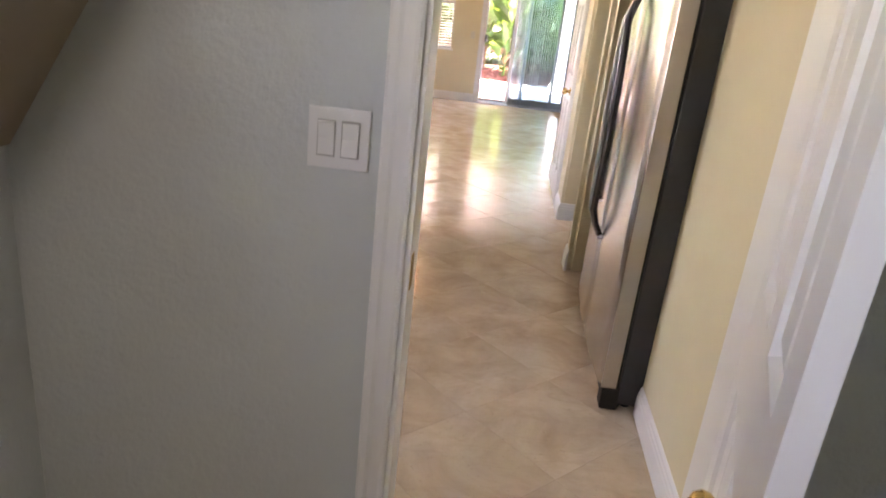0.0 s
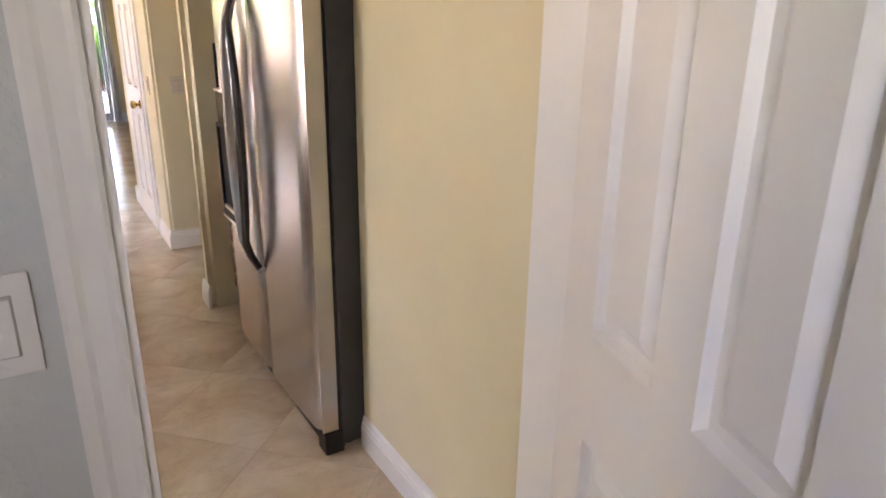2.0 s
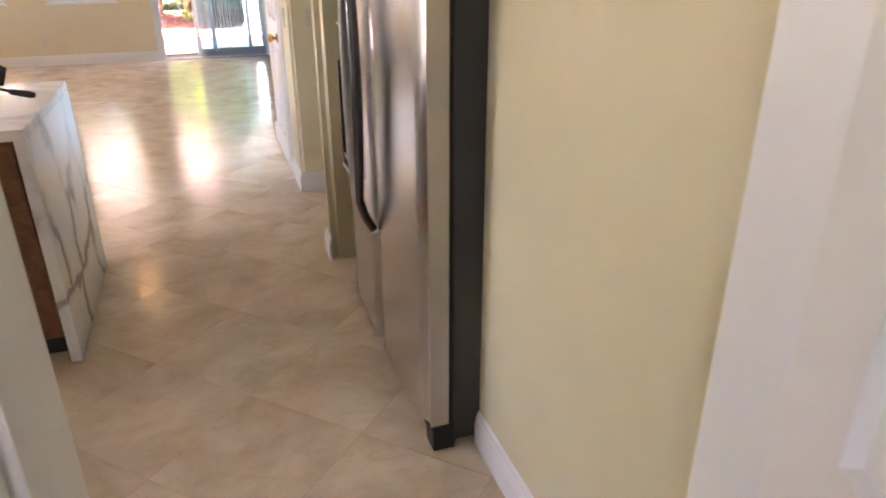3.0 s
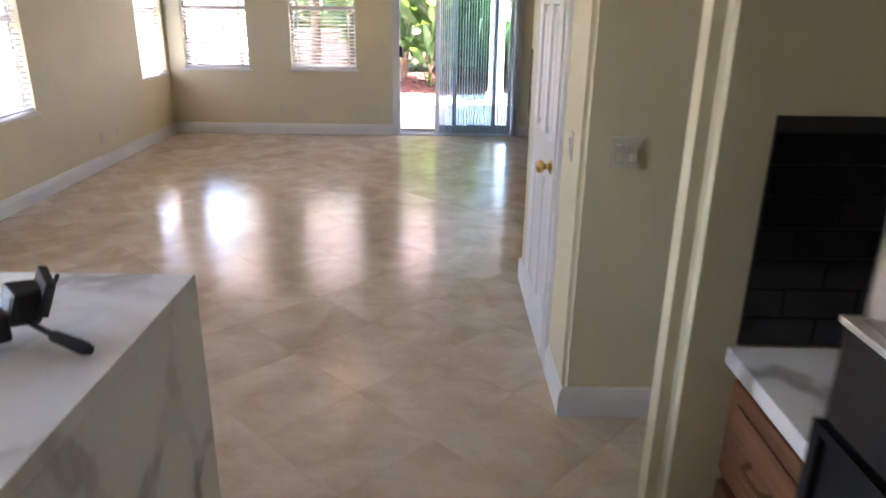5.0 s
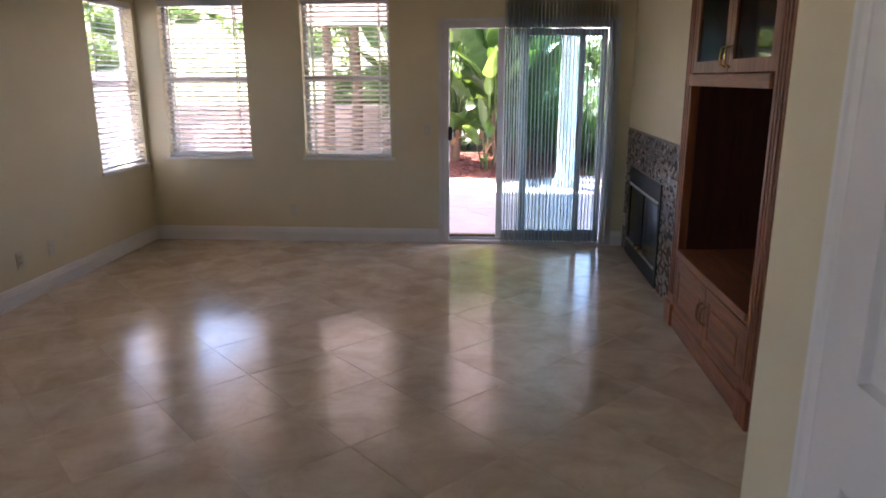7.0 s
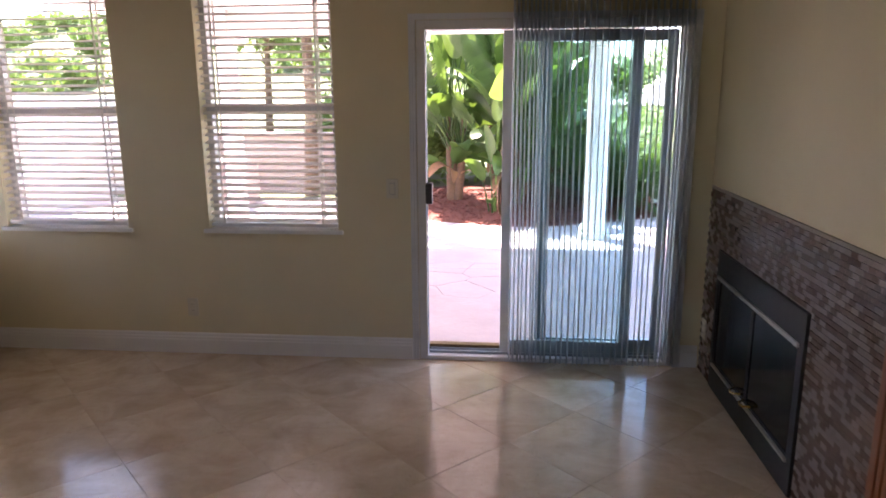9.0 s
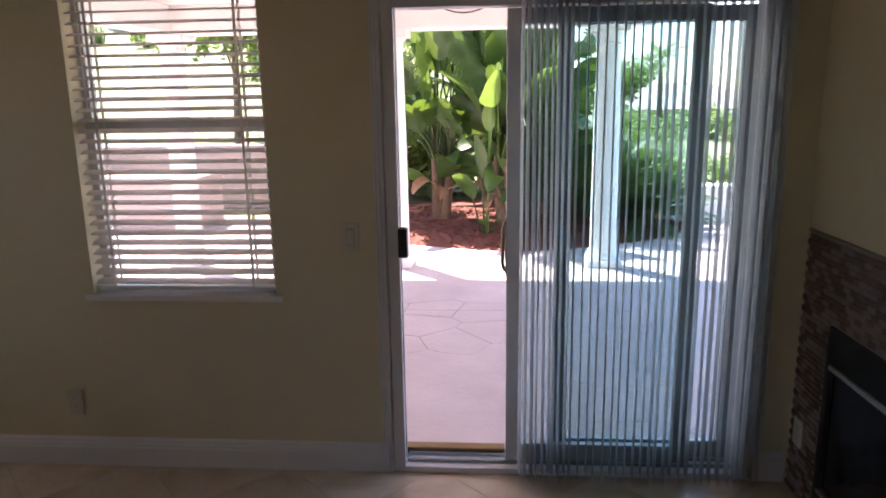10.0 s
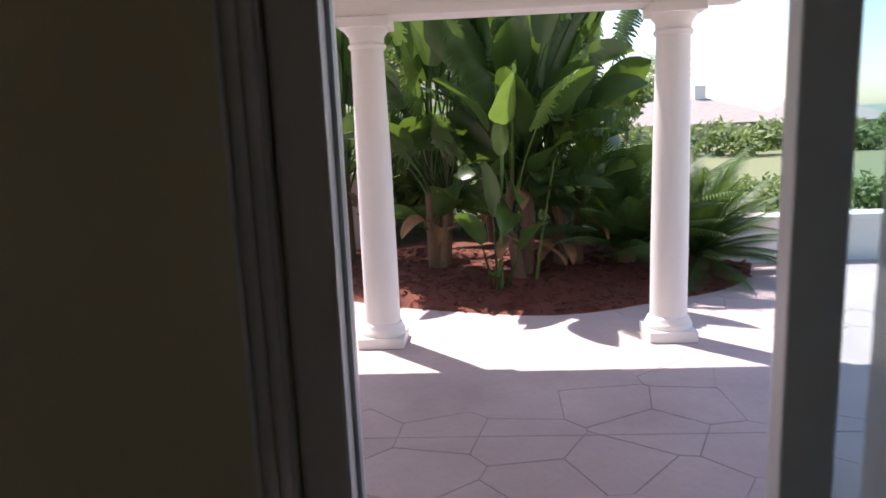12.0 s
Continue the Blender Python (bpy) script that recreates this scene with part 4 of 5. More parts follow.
part("corner_hinge_cover", box((1.085, FY0 - 0.004, 0.002), (1.16, FY0 + 0.075, 0.092), 0.008), M["black"], fr, "black lower hinge cover")

# ---------------------------------------------------------------- kitchen counter between refrigerator and wall end
kc = thing("kitchen_cabinet", (1.5, -7.64, 0), "brown wooden kitchen base cabinet with drawers", "cabinet")
part("carcass", box((1.2, -7.845, 0.1), (1.975, -7.365, 0.885), 0.002), M["oak"], kc)
part("toe_kick", box((1.27, -7.84, 0.002), (1.9, -7.37, 0.1)), M["black"], kc)
for z0, z1 in ((0.12, 0.36), (0.385, 0.61), (0.635, 0.865)):
    dr = part("drawer_front", box((1.178, -7.83, z0), (1.2, -7.39, z1), 0.005), M["oak"], kc)
    part("drawer_panel", box((1.172, -7.8, z0 + 0.04), (1.179, -7.43, z1 - 0.04), 0.004), M["oak"], dr)
    part("drawer_pull", tube([(1.172, -7.63, (z0 + z1) / 2), (1.15, -7.62, (z0 + z1) / 2), (1.145, -7.58, (z0 + z1) / 2), (1.15, -7.54, (z0 + z1) / 2), (1.172, -7.53, (z0 + z1) / 2)], 0.006, 8), M["bronze"], dr, "dark bronze pull", 40)
ct = thing("countertop", (1.5, -7.64, 0.885), "pale stone countertop beside the refrigerator", "countertop")
part("slab", box((1.165, -7.852, 0.886), (1.976, -7.364, 0.925), 0.004), M["counter"], ct)
bs = thing("backsplash", (1.5, -7.365, 0.93), "black glazed subway tile backsplash", "tile backsplash", kind="structure")
part("backing", box((1.185, -7.364, 0.928), (1.975, -7.3605, 1.41)), M["dark_grout"], bs)
tile_me = mesh_of("tile", box((-0.0745, -0.004, -0.0305), (0.0745, 0.004, 0.0305), 0.002), M["black_tile"])
half_me = mesh_of("tile", box((-0.0365, -0.004, -0.0305), (0.0365, 0.004, 0.0305), 0.002), M["black_tile"])
for r in range(7):
    z = 0.964 + r * 0.064
    x = 1.186
    if r % 2:
        piece("tile", half_me, bs, Matrix.Translation((x + 0.0375, -7.366, z)))
        x += 0.076
    while x + 0.15 < 1.976:
        piece("tile", tile_me, bs, Matrix.Translation((x + 0.075, -7.366, z)))
        x += 0.152

# ---------------------------------------------------------------- island
IX1, IY1, IY0, IX0, IT = -0.07, -7.03, -7.985, -2.0, 0.94
il = thing("kitchen_island", (-1.0, -7.46, 0), "kitchen island with a veined white stone waterfall end", "kitchen island")
part("waterfall_panel", box((IX1 - 0.04, IY0, 0.002), (IX1, IY1, IT - 0.04), 0.002), M["marble"], il, "veined white stone end panel")
part("stone_top", box((IX0, IY0, IT - 0.04), (IX1, IY1, IT), 0.003), M["marble"], il, "veined white stone worktop")
part("carcass", box((IX0 + 0.02, IY0 + 0.04, 0.1), (IX1 - 0.041, IY1 - 0.02, IT - 0.041)), M["oak"], il, "brown wooden cabinet body")
part("toe_kick", box((IX0 + 0.06, IY0 + 0.1, 0.002), (IX1 - 0.041, IY1 - 0.06, 0.1)), M["black"], il)
for k in range(4):
    x1 = IX1 - 0.05 - k * 0.46
    dr = part("cabinet_door", box((x1 - 0.45, IY0 + 0.018, 0.11), (x1, IY0 + 0.04, IT - 0.05), 0.004), M["oak"], il)
    part("door_panel", box((x1 - 0.39, IY0 + 0.012, 0.17), (x1 - 0.06, IY0 + 0.019, IT - 0.11), 0.004), M["oak"], dr)

# folded black tripod lying on the island
tp = thing("tripod", (-0.5, -7.45, IT), "folded black camera tripod lying on the island", "tripod")
TD = Vector((0.75, 0.66, 0)).normalized()
TN = Vector((-TD.y, TD.x, 0))
TH = Vector((-0.322, -7.43, IT + 0.05))


def tpos(a, b, c=0.0):
    return TH + TD * a + TN * b + Vector((0, 0, c))


for k, (off, lift) in enumerate(((-0.022, -0.024), (0.022, -0.024), (0.0, 0.012))):
    leg = part("leg", tube([tpos(-0.03, off * 0.7, lift + 0.004), tpos(-0.3, off, lift)], [0.012, 0.013], 10), M["black"], tp)
    part("leg_section", tube([tpos(-0.3, off, lift), tpos(-0.55, off * 1.1, lift)], [0.0095, 0.0085], 10), M["steel_dark"], leg, "grey metal leg section")
    part("leg_clamp", box((-0.018, -0.014, -0.014), (0.018, 0.014, 0.014), 0.004, Matrix.Translation(tpos(-0.3, off, lift)) @ Euler((0, 0, math.atan2(TD.y, TD.x))).to_matrix().to_4x4()), M["black"], leg)
R = Euler((0, 0, math.atan2(TD.y, TD.x))).to_matrix().to_4x4()
part("collar", box((-0.035, -0.035, -0.03), (0.02, 0.035, 0.028), 0.01, Matrix.Translation(tpos(0, 0)) @ R), M["black"], tp)
part("centre_column", tube([tpos(0, 0), tpos(0.05, 0, 0.01)], 0.013, 10), M["black"], tp)
part("head", box((-0.032, -0.03, -0.036), (0.034, 0.03, 0.042), 0.012, Matrix.Translation(tpos(0.05, 0.0, 0.03)) @ R @ Euler((0.3, 0.2, 0.2)).to_matrix().to_4x4()), M["black"], tp)
part("camera_plate", box((-0.01, -0.042, -0.036), (0.01, 0.042, 0.04), 0.004, Matrix.Translation(tpos(0.09, 0.0, 0.045)) @ R @ Euler((0.2, 0.3, 0)).to_matrix().to_4x4()), M["rubber"], tp)
part("plate_lever", tube([tpos(0.1, 0.02, 0.035), tpos(0.125, 0.04, 0.05), tpos(0.13, 0.045, 0.06)], 0.005, 6), M["black"], tp)
part("pan_handle", tube([tpos(0.05, -0.02, 0.0), tpos(0.075, -0.08, -0.012), tpos(0.08, -0.09, -0.016), tpos(0.115, -0.16, -0.026), tpos(0.122, -0.172, -0.028)], [0.006, 0.006, 0.012, 0.014, 0.01], 10), M["rubber"], tp, "black rubber pan handle", 50)

# ---------------------------------------------------------------- fireplace
fp = thing("fireplace", (XR, -0.8, 0), "fireplace with a brown mosaic tile surround and black glass doors", "fireplace", kind="structure")
SY0, SY1, SZ = -1.98, -0.018, 1.085
BY0, BY1, BZ0, BZ1 = -1.36, -0.28, 0.02, 0.76
part("surround_backing", wall_mesh("x", XR - 0.006, XR - 0.0005, SY0, SY1, 0.002, SZ, ((BY0, BY1, BZ0, BZ1),)), M["mosaic_grout"], fp)
part("firebox", box((XR + 0.43, BY0, BZ0), (XR + 0.44, BY1, BZ1)), M["soot"], fp)
for lo, hi in (((XR, BY0 + 0.001, BZ0 + 0.001), (XR + 0.43, BY0 + 0.012, BZ1 - 0.001)), ((XR, BY1 - 0.012, BZ0 + 0.001), (XR + 0.43, BY1 - 0.001, BZ1 - 0.001)), ((XR, BY0 + 0.012, BZ0 + 0.001), (XR + 0.43, BY1 - 0.012, BZ0 + 0.012)), ((XR, BY0 + 0.012, BZ1 - 0.012), (XR + 0.43, BY1 - 0.012, BZ1 - 0.001))):
    part("firebox_wall", box(lo, hi), M["soot"], fp)
part("hood_panel", box((XR - 0.02, BY0 - 0.012, 0.635), (XR + 0.0, BY1 + 0.012, BZ1 + 0.012), 0.003), M["soot"], fp, "black metal hood panel")
part("lower_panel", box((XR - 0.02, BY0 - 0.012, 0.004), (XR + 0.0, BY1 + 0.012, 0.14), 0.003), M["soot"], fp, "black metal louvre panel")
for a, b in ((BY0 - 0.012, BY0 + 0.03), (BY1 - 0.03, BY1 + 0.012)):
    part("side_panel", box((XR - 0.02, a, 0.14), (XR, b, 0.635), 0.002), M["soot"], fp)
part("top_trim_bar", box((XR - 0.03, BY0 + 0.03, 0.622), (XR - 0.008, BY1 - 0.03, 0.64), 0.003), M["bright_trim"], fp, "bright metal trim bar")
part("bottom_trim_bar", box((XR - 0.03, BY0 + 0.03, 0.137), (XR - 0.008, BY1 - 0.03, 0.15), 0.003), M["bright_trim"], fp, "bright metal trim bar")
leafw = (BY1 - BY0 - 0.06) / 2
for k in range(2):
    a = BY0 + 0.03 + k * leafw
    dl = part("glass_door", wall_mesh("x", XR - 0.018, XR - 0.006, a + 0.002, a + leafw - 0.002, 0.152, 0.62, ((a + 0.014, a + leafw - 0.014, 0.164, 0.608),)), M["soot"], fp, "folding fireplace door with smoked glass")
    g = part("pane", box((XR - 0.013, a + 0.014, 0.164), (XR - 0.009, a + leafw - 0.014, 0.608)), M["black_gloss"], dl, "smoked glass")
for y in (-0.72, -0.86):
    part("door_pull", tube([(XR - 0.016, y - 0.04, 0.17), (XR - 0.045, y - 0.025, 0.165), (XR - 0.05, y, 0.162), (XR - 0.045, y + 0.025, 0.165), (XR - 0.016, y + 0.04, 0.17)], 0.006, 8), M["brass"], fp, "bronze coloured door pull", 50)
wall_plate("gas_valve_plate", (XR - 0.012, -0.1, 0.27), -90, 1, "outlet", "white outlet plate set in the tile surround")

# ---------------------------------------------------------------- built-in cabinet
CX, CY0, CY1 = 1.585, -3.465, -2.005
bc = thing("entertainment_cabinet", (1.9, -2.73, 0), "tall cherry-stained built-in cabinet with glass doors, open bay and lower doors", "cabinet")
for y0, y1 in ((CY0, CY0 + 0.14), (CY1 - 0.14, CY1)):
    part("side_post", box((CX, y0, 0.0), (CX + 0.05, y1, 2.5), 0.006), M["cherry"], bc)
    ym = (y0 + y1) / 2
    for k in (-1, 0, 1):
        part("flute", box((CX - 0.006, ym + k * 0.034 - 0.011, 0.2), (CX + 0.002, ym + k * 0.034 + 0.011, 2.4), 0.005), M["cherry"], bc)
    part("plinth_block", box((CX - 0.018, y0 - 0.004, 0.0), (CX + 0.05, y1 + 0.004, 0.14), 0.006), M["cherry"], bc)
part("side_panel", box((CX + 0.05, CY0 + 0.003, 0.0), (2.165, CY0 + 0.03, 2.5), 0.002), M["cherry"], bc)
part("side_panel", box((CX + 0.05, CY1 - 0.03, 0.0), (2.165, CY1 - 0.003, 2.5), 0.002), M["cherry"], bc)
# back and bay sides take a darker cherry, the recess's shade put into colour
part("back_panel", box((2.14, CY0 + 0.03, 0.5), (2.16, CY1 - 0.03, 2.48)), M["cherry_shaded"], bc, "recessed back panel, darkened for the shade of the bay")
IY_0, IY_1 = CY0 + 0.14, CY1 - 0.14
part("bay_side", box((CX + 0.05, IY_0 - 0.02, 0.5), (2.14, IY_0, 1.5)), M["cherry_shaded"], bc)
part("bay_side", box((CX + 0.05, IY_1, 0.5), (2.14, IY_1 + 0.02, 1.5)), M["cherry_shaded"], bc)
part("bay_floor", box((CX - 0.012, IY_0, 0.462), (2.14, IY_1, 0.5), 0.006), M["cherry_y"], bc)
part("lower_rail", box((CX + 0.004, IY_0, 0.44), (CX + 0.05, IY_1, 0.462), 0.003), M["cherry_y"], bc)
part("base_rail", box((CX - 0.004, IY_0, 0.0), (CX + 0.05, IY_1, 0.11), 0.005), M["cherry_y"], bc)
part("bay_top_rail", box((CX - 0.016, IY_0, 1.465), (CX + 0.06, IY_1, 1.53), 0.008), M["cherry_y"], bc)
part("shelf", box((CX + 0.05, IY_0, 1.5), (2.14, IY_1, 1.525)), M["cherry_y"], bc)
part("crown", box((CX - 0.03, CY0 - 0.0, 2.44), (CX + 0.06, CY1, 2.54), 0.012), M["cherry_y"], bc)
part("glass_shelf", box((CX + 0.08, IY_0, 1.98), (2.13, IY_1, 1.99)), M["cab_glass"], bc)
half = (IY_1 - IY_0) / 2
for k in range(2):
    a = IY_0 + k * half
    lo = part("lower_door", wall_mesh("x", CX + 0.002, CX + 0.024, a + 0.004, a + half - 0.004, 0.115, 0.436, ((a + 0.07, a + half - 0.07, 0.175, 0.376),)), M["cherry_y"], bc)
    part("door_panel", box((CX + 0.006, a + 0.07, 0.175), (CX + 0.018, a + half - 0.07, 0.376), 0.0), M["cherry_y"], lo)
    part("raised_field", box((CX + 0.001, a + 0.1, 0.205), (CX + 0.008, a + half - 0.1, 0.346), 0.005), M["cherry_y"], lo)
    yk = a + half - 0.035 if k == 0 else a + 0.035
    pull = bmesh.new()
    add_tube(pull, [(CX + 0.002, yk, 0.34), (CX - 0.024, yk, 0.33), (CX - 0.028, yk, 0.29), (CX - 0.024, yk, 0.25), (CX + 0.002, yk, 0.24)], 0.006, 8)
    part("drop_pull", pull, M["bronze"], lo, "bronze coloured pull", 50)
    up = part("glass_door", wall_mesh("x", CX + 0.002, CX + 0.024, a + 0.003, a + half - 0.003, 1.535, 2.43, ((a + 0.06, a + half - 0.06, 1.595, 2.37),)), M["cherry"], bc)
    g = part("pane", box((CX + 0.011, a + 0.06, 1.595), (CX + 0.015, a + half - 0.06, 2.37)), M["cab_glass"], up)
    g.visible_shadow = False
    part("drop_pull", tube([(CX + 0.002, yk, 1.66), (CX - 0.024, yk, 1.65), (CX - 0.028, yk, 1.61), (CX - 0.024, yk, 1.57), (CX + 0.002, yk, 1.56)], 0.006, 8), M["brass"], up, "brass pull", 50)

# sloping soffit in the corner of the laundry room, its shade put into the brown
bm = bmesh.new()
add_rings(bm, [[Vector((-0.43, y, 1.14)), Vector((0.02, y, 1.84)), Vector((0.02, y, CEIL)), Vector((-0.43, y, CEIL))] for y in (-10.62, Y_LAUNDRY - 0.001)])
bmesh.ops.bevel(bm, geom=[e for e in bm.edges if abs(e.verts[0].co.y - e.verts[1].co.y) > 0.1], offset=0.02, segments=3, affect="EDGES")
struct("sloped_soffit", bm, M["soffit_shaded"], "sloping soffit in the laundry corner, shade put into its brown", "soffit", 40)

# ---------------------------------------------------------------- patio and garden
ground = struct("ground", box((-600, -600, PATIO - 0.6), (600, 600, PATIO - 0.02)), M["grass"], "dry green ground beyond the garden", "ground")
side = struct("side_yard", box((-6.65, -12.6, PATIO - 0.02), (XL - 0.16, 0.158, PATIO - 0.004)), M["concrete"], "pale concrete side yard beside the house", "pavement")
slab = thing("patio", (0, 3, PATIO), "rosy stamped concrete patio with irregular joints", "patio", kind="structure")
part("base_slab", box((-7.0, 0.16, PATIO - 0.012), (14.0, 7.6, PATIO - 0.004)), M["joint"], slab)

rng = random.Random(21)
sites = []
gx, gy = 0.5, 0.42
for iy in range(19):
    for ix in range(-14, 29):
        sites.append(Vector((ix * gx + (iy % 2) * gx / 2 + rng.uniform(-0.19, 0.19), 0.3 + iy * gy + rng.uniform(-0.15, 0.15), 0)))


def clip_half(poly, p, nrm):
    out = []
    for i, a in enumerate(poly):
        b = poly[(i + 1) % len(poly)]
        da, db = (a - p).dot(nrm), (b - p).dot(nrm)
        if da <= 0:
            out.append(a)
        if (da < 0) != (db < 0):
            out.append(a + (b - a) * (da / (da - db)))
    return out


stones = []
for s in sites:
    # the pressed joints show in patches; the rest of the slab is plain
    pressed = abs(s.y - 2.75) < 0.5 and noise.noise(Vector((s.x * 0.8, s.y, 4))) > -0.3 or noise.noise(Vector((s.x * 0.75, s.y * 0.75, 1.7))) > 0.12
    gap = 0.0035 if pressed else 0.0
    poly = [Vector((-7, 0.165, 0)), Vector((14, 0.165, 0)), Vector((14, 7.6, 0)), Vector((-7, 7.6, 0))]
    for o in sites:
        if o is not s and (o - s).length < 1.5:
            d = (o - s).normalized()
            poly = clip_half(poly, (s + o) / 2 - d * gap, d)
            if len(poly) < 3:
                break
    if len(poly) < 3:
        continue
    for d in (Vector((0, 1, 0)), Vector((0, -1, 0))):
        half_poly = clip_half(poly, Vector((0, 2.86, 0)) - d * 0.003, d)
        if len(half_poly) >= 3:
            stones.append((s, half_poly, pressed))
plain_field, pressed_field = bmesh.new(), bmesh.new()
for s, poly, pressed in stones:
    near = pressed and -2.2 < s.x < 3.6 and s.y < 6.0
    bm = bmesh.new() if near else pressed_field if pressed else plain_field
    c = sum(poly, Vector()) / len(poly)
    tops = [c + (p - c) * (0.985 if pressed else 1.0) + Vector((0, 0, PATIO)) for p in poly]
    add_rings(bm, [[p + Vector((0, 0, PATIO - 0.006)) for p in poly], [p + Vector((0, 0, PATIO - 0.001)) for p in poly], tops])
    if near:
        part("paving_stone", bm, M["concrete"], slab)
tagged(part("pressed_field", pressed_field, M["concrete"], slab), kind="stuff")
tagged(part("plain_field", plain_field, M["concrete"], slab), kind="stuff")

# patio cover on columns
cover = thing("patio_cover", (-1.5, 2.6, 2.4), "solid patio cover with a white stucco beam", "patio cover", kind="structure")
part("beam", box((-3.15, 4.4, 2.315), (2.08, 4.72, 2.68), 0.01), M["column"], cover)
part("side_beam", box((1.8, 0.17, 2.315), (2.08, 4.4, 2.68), 0.01), M["column"], cover)
part("side_beam", box((-3.15, 0.17, 2.315), (-2.87, 4.4, 2.68), 0.01), M["column"], cover)
part("soffit", box((-2.87, 0.17, 2.6), (1.8, 4.4, 2.64)), M["stucco_white"], cover)
part("deck", box((-3.15, 0.17, 2.68), (2.08, 4.72, 2.82)), M["stucco_white"], cover)
# unseen eave along the side wall, added to keep sun off the floor
struct("eave", box((XL - 1.0, -12.6, 2.62), (XL - 0.162, 0.16, 2.8)), M["stucco_white"], "white eave along the side of the house, added unseen to block sun", "eave")


def column(x, y):
    ob = thing("column", (x, y, PATIO), "white round patio column on a square plinth", "column", "patio columns")
    z = PATIO
    part("plinth", box((x - 0.18, y - 0.18, z), (x + 0.18, y + 0.18, z + 0.085), 0.008), M["column"], ob)
    part("base_ring", lathe([(0.02, 0.085), (0.17, 0.085), (0.178, 0.105), (0.172, 0.13), (0.158, 0.145), (0.158, 0.16), (0.146, 0.18), (0.02, 0.18)], Matrix.Translation((x, y, z)), 32), M["column"], ob, "", 45)
    part("shaft", lathe([(0.02, 0.18), (0.138, 0.18), (0.138, 0.7), (0.132, 1.5), (0.12, 2.25), (0.02, 2.25)], Matrix.Translation((x, y, z)), 32), M["column"], ob, "", 45)
    part("capital", lathe([(0.02, 2.25), (0.13, 2.25), (0.14, 2.265), (0.14, 2.28), (0.124, 2.295), (0.13, 2.34), (0.16, 2.375), (0.16, 2.395), (0.02, 2.395)], Matrix.Translation((x, y, z)), 32), M["column"], ob, "", 45)
    part("abacus", box((x - 0.185, y - 0.185, z + 2.395), (x + 0.185, y + 0.185, z + 2.464), 0.006), M["column"], ob)
    return ob


column(-0.62, 4.55)
column(1.6, 4.55)
column(-2.95, 4.55)


# hanging cable under the patio cover
cb = thing("hanging_cable", (0.2, 3.0, 2.6), "thin dark cable looping under the patio cover", "cable")
part("loop", tube([(-0.35 + 1.1 * i / 16, 3.0, 2.62 - 0.34 * math.sin(math.pi * i / 16)) for i in range(17)], 0.006, 6), M["cable"], cb)
part("loop", tube([(-0.2 + 1.3 * i / 16, 3.15, 2.64 - 0.22 * math.sin(math.pi * i / 16)) for i in range(17)], 0.005, 6), M["cable"], cb)

# ---------------------------------------------------------------- planting bed
bed = thing("planting_bed", (0.82, 7.5, PATIO), "mounded planting bed of red bark mulch", "mulch bed", kind="structure")
bm = bmesh.new()
BN, BR = 48, 9
cx, cy = 0.82, 7.5


def bed_edge(a):
    rx, ry = (2.5 if math.cos(a) > 0 else 2.9), 2.22
    r = 1 / math.sqrt((math.cos(a) / rx) ** 2 + (math.sin(a) / ry) ** 2)
    return r * (1 + 0.035 * math.sin(3 * a + 0.6) + 0.02 * math.sin(7 * a))


rings = []
for k in range(BR + 1):
    f = 1 - k / (BR + 0.6)
    rings.append([Vector((cx + f * bed_edge(a) * math.cos(a), cy + f * bed_edge(a) * math.sin(a), PATIO - 0.004 + 0.16 * (1 - f * f) + 0.03 * noise.noise(Vector((f * math.cos(a) * 7, f * math.sin(a) * 7, 1))) * (1 - f))) for a in (2 * math.pi * i / BN for i in range(BN))])
add_rings(bm, rings, True, True)
part("mulch_mound", bm, M["mulch"], bed, "", 80)
rng = random.Random(8)
bm = bmesh.new()
for _ in range(2600):
    a, f = rng.uniform(0, 2 * math.pi), math.sqrt(rng.random()) * 0.995
    if math.sin(a) > 0.35:
        continue
    p = Vector((cx + f * bed_edge(a) * math.cos(a), cy + f * bed_edge(a) * math.sin(a), PATIO + 0.012 + 0.16 * (1 - f * f)))
    l, w = rng.uniform(0.015, 0.05), rng.uniform(0.005, 0.014)
    add_box(bm, (-l, -w, -0.004), (l, w, 0.004), 0, Matrix.Translation(p) @ Euler((rng.uniform(-0.5, 0.5), rng.uniform(-0.5, 0.5), rng.uniform(0, 6.3))).to_matrix().to_4x4())
tagged(part("bark_chips", bm, M["mulch"], bed), kind="stuff")


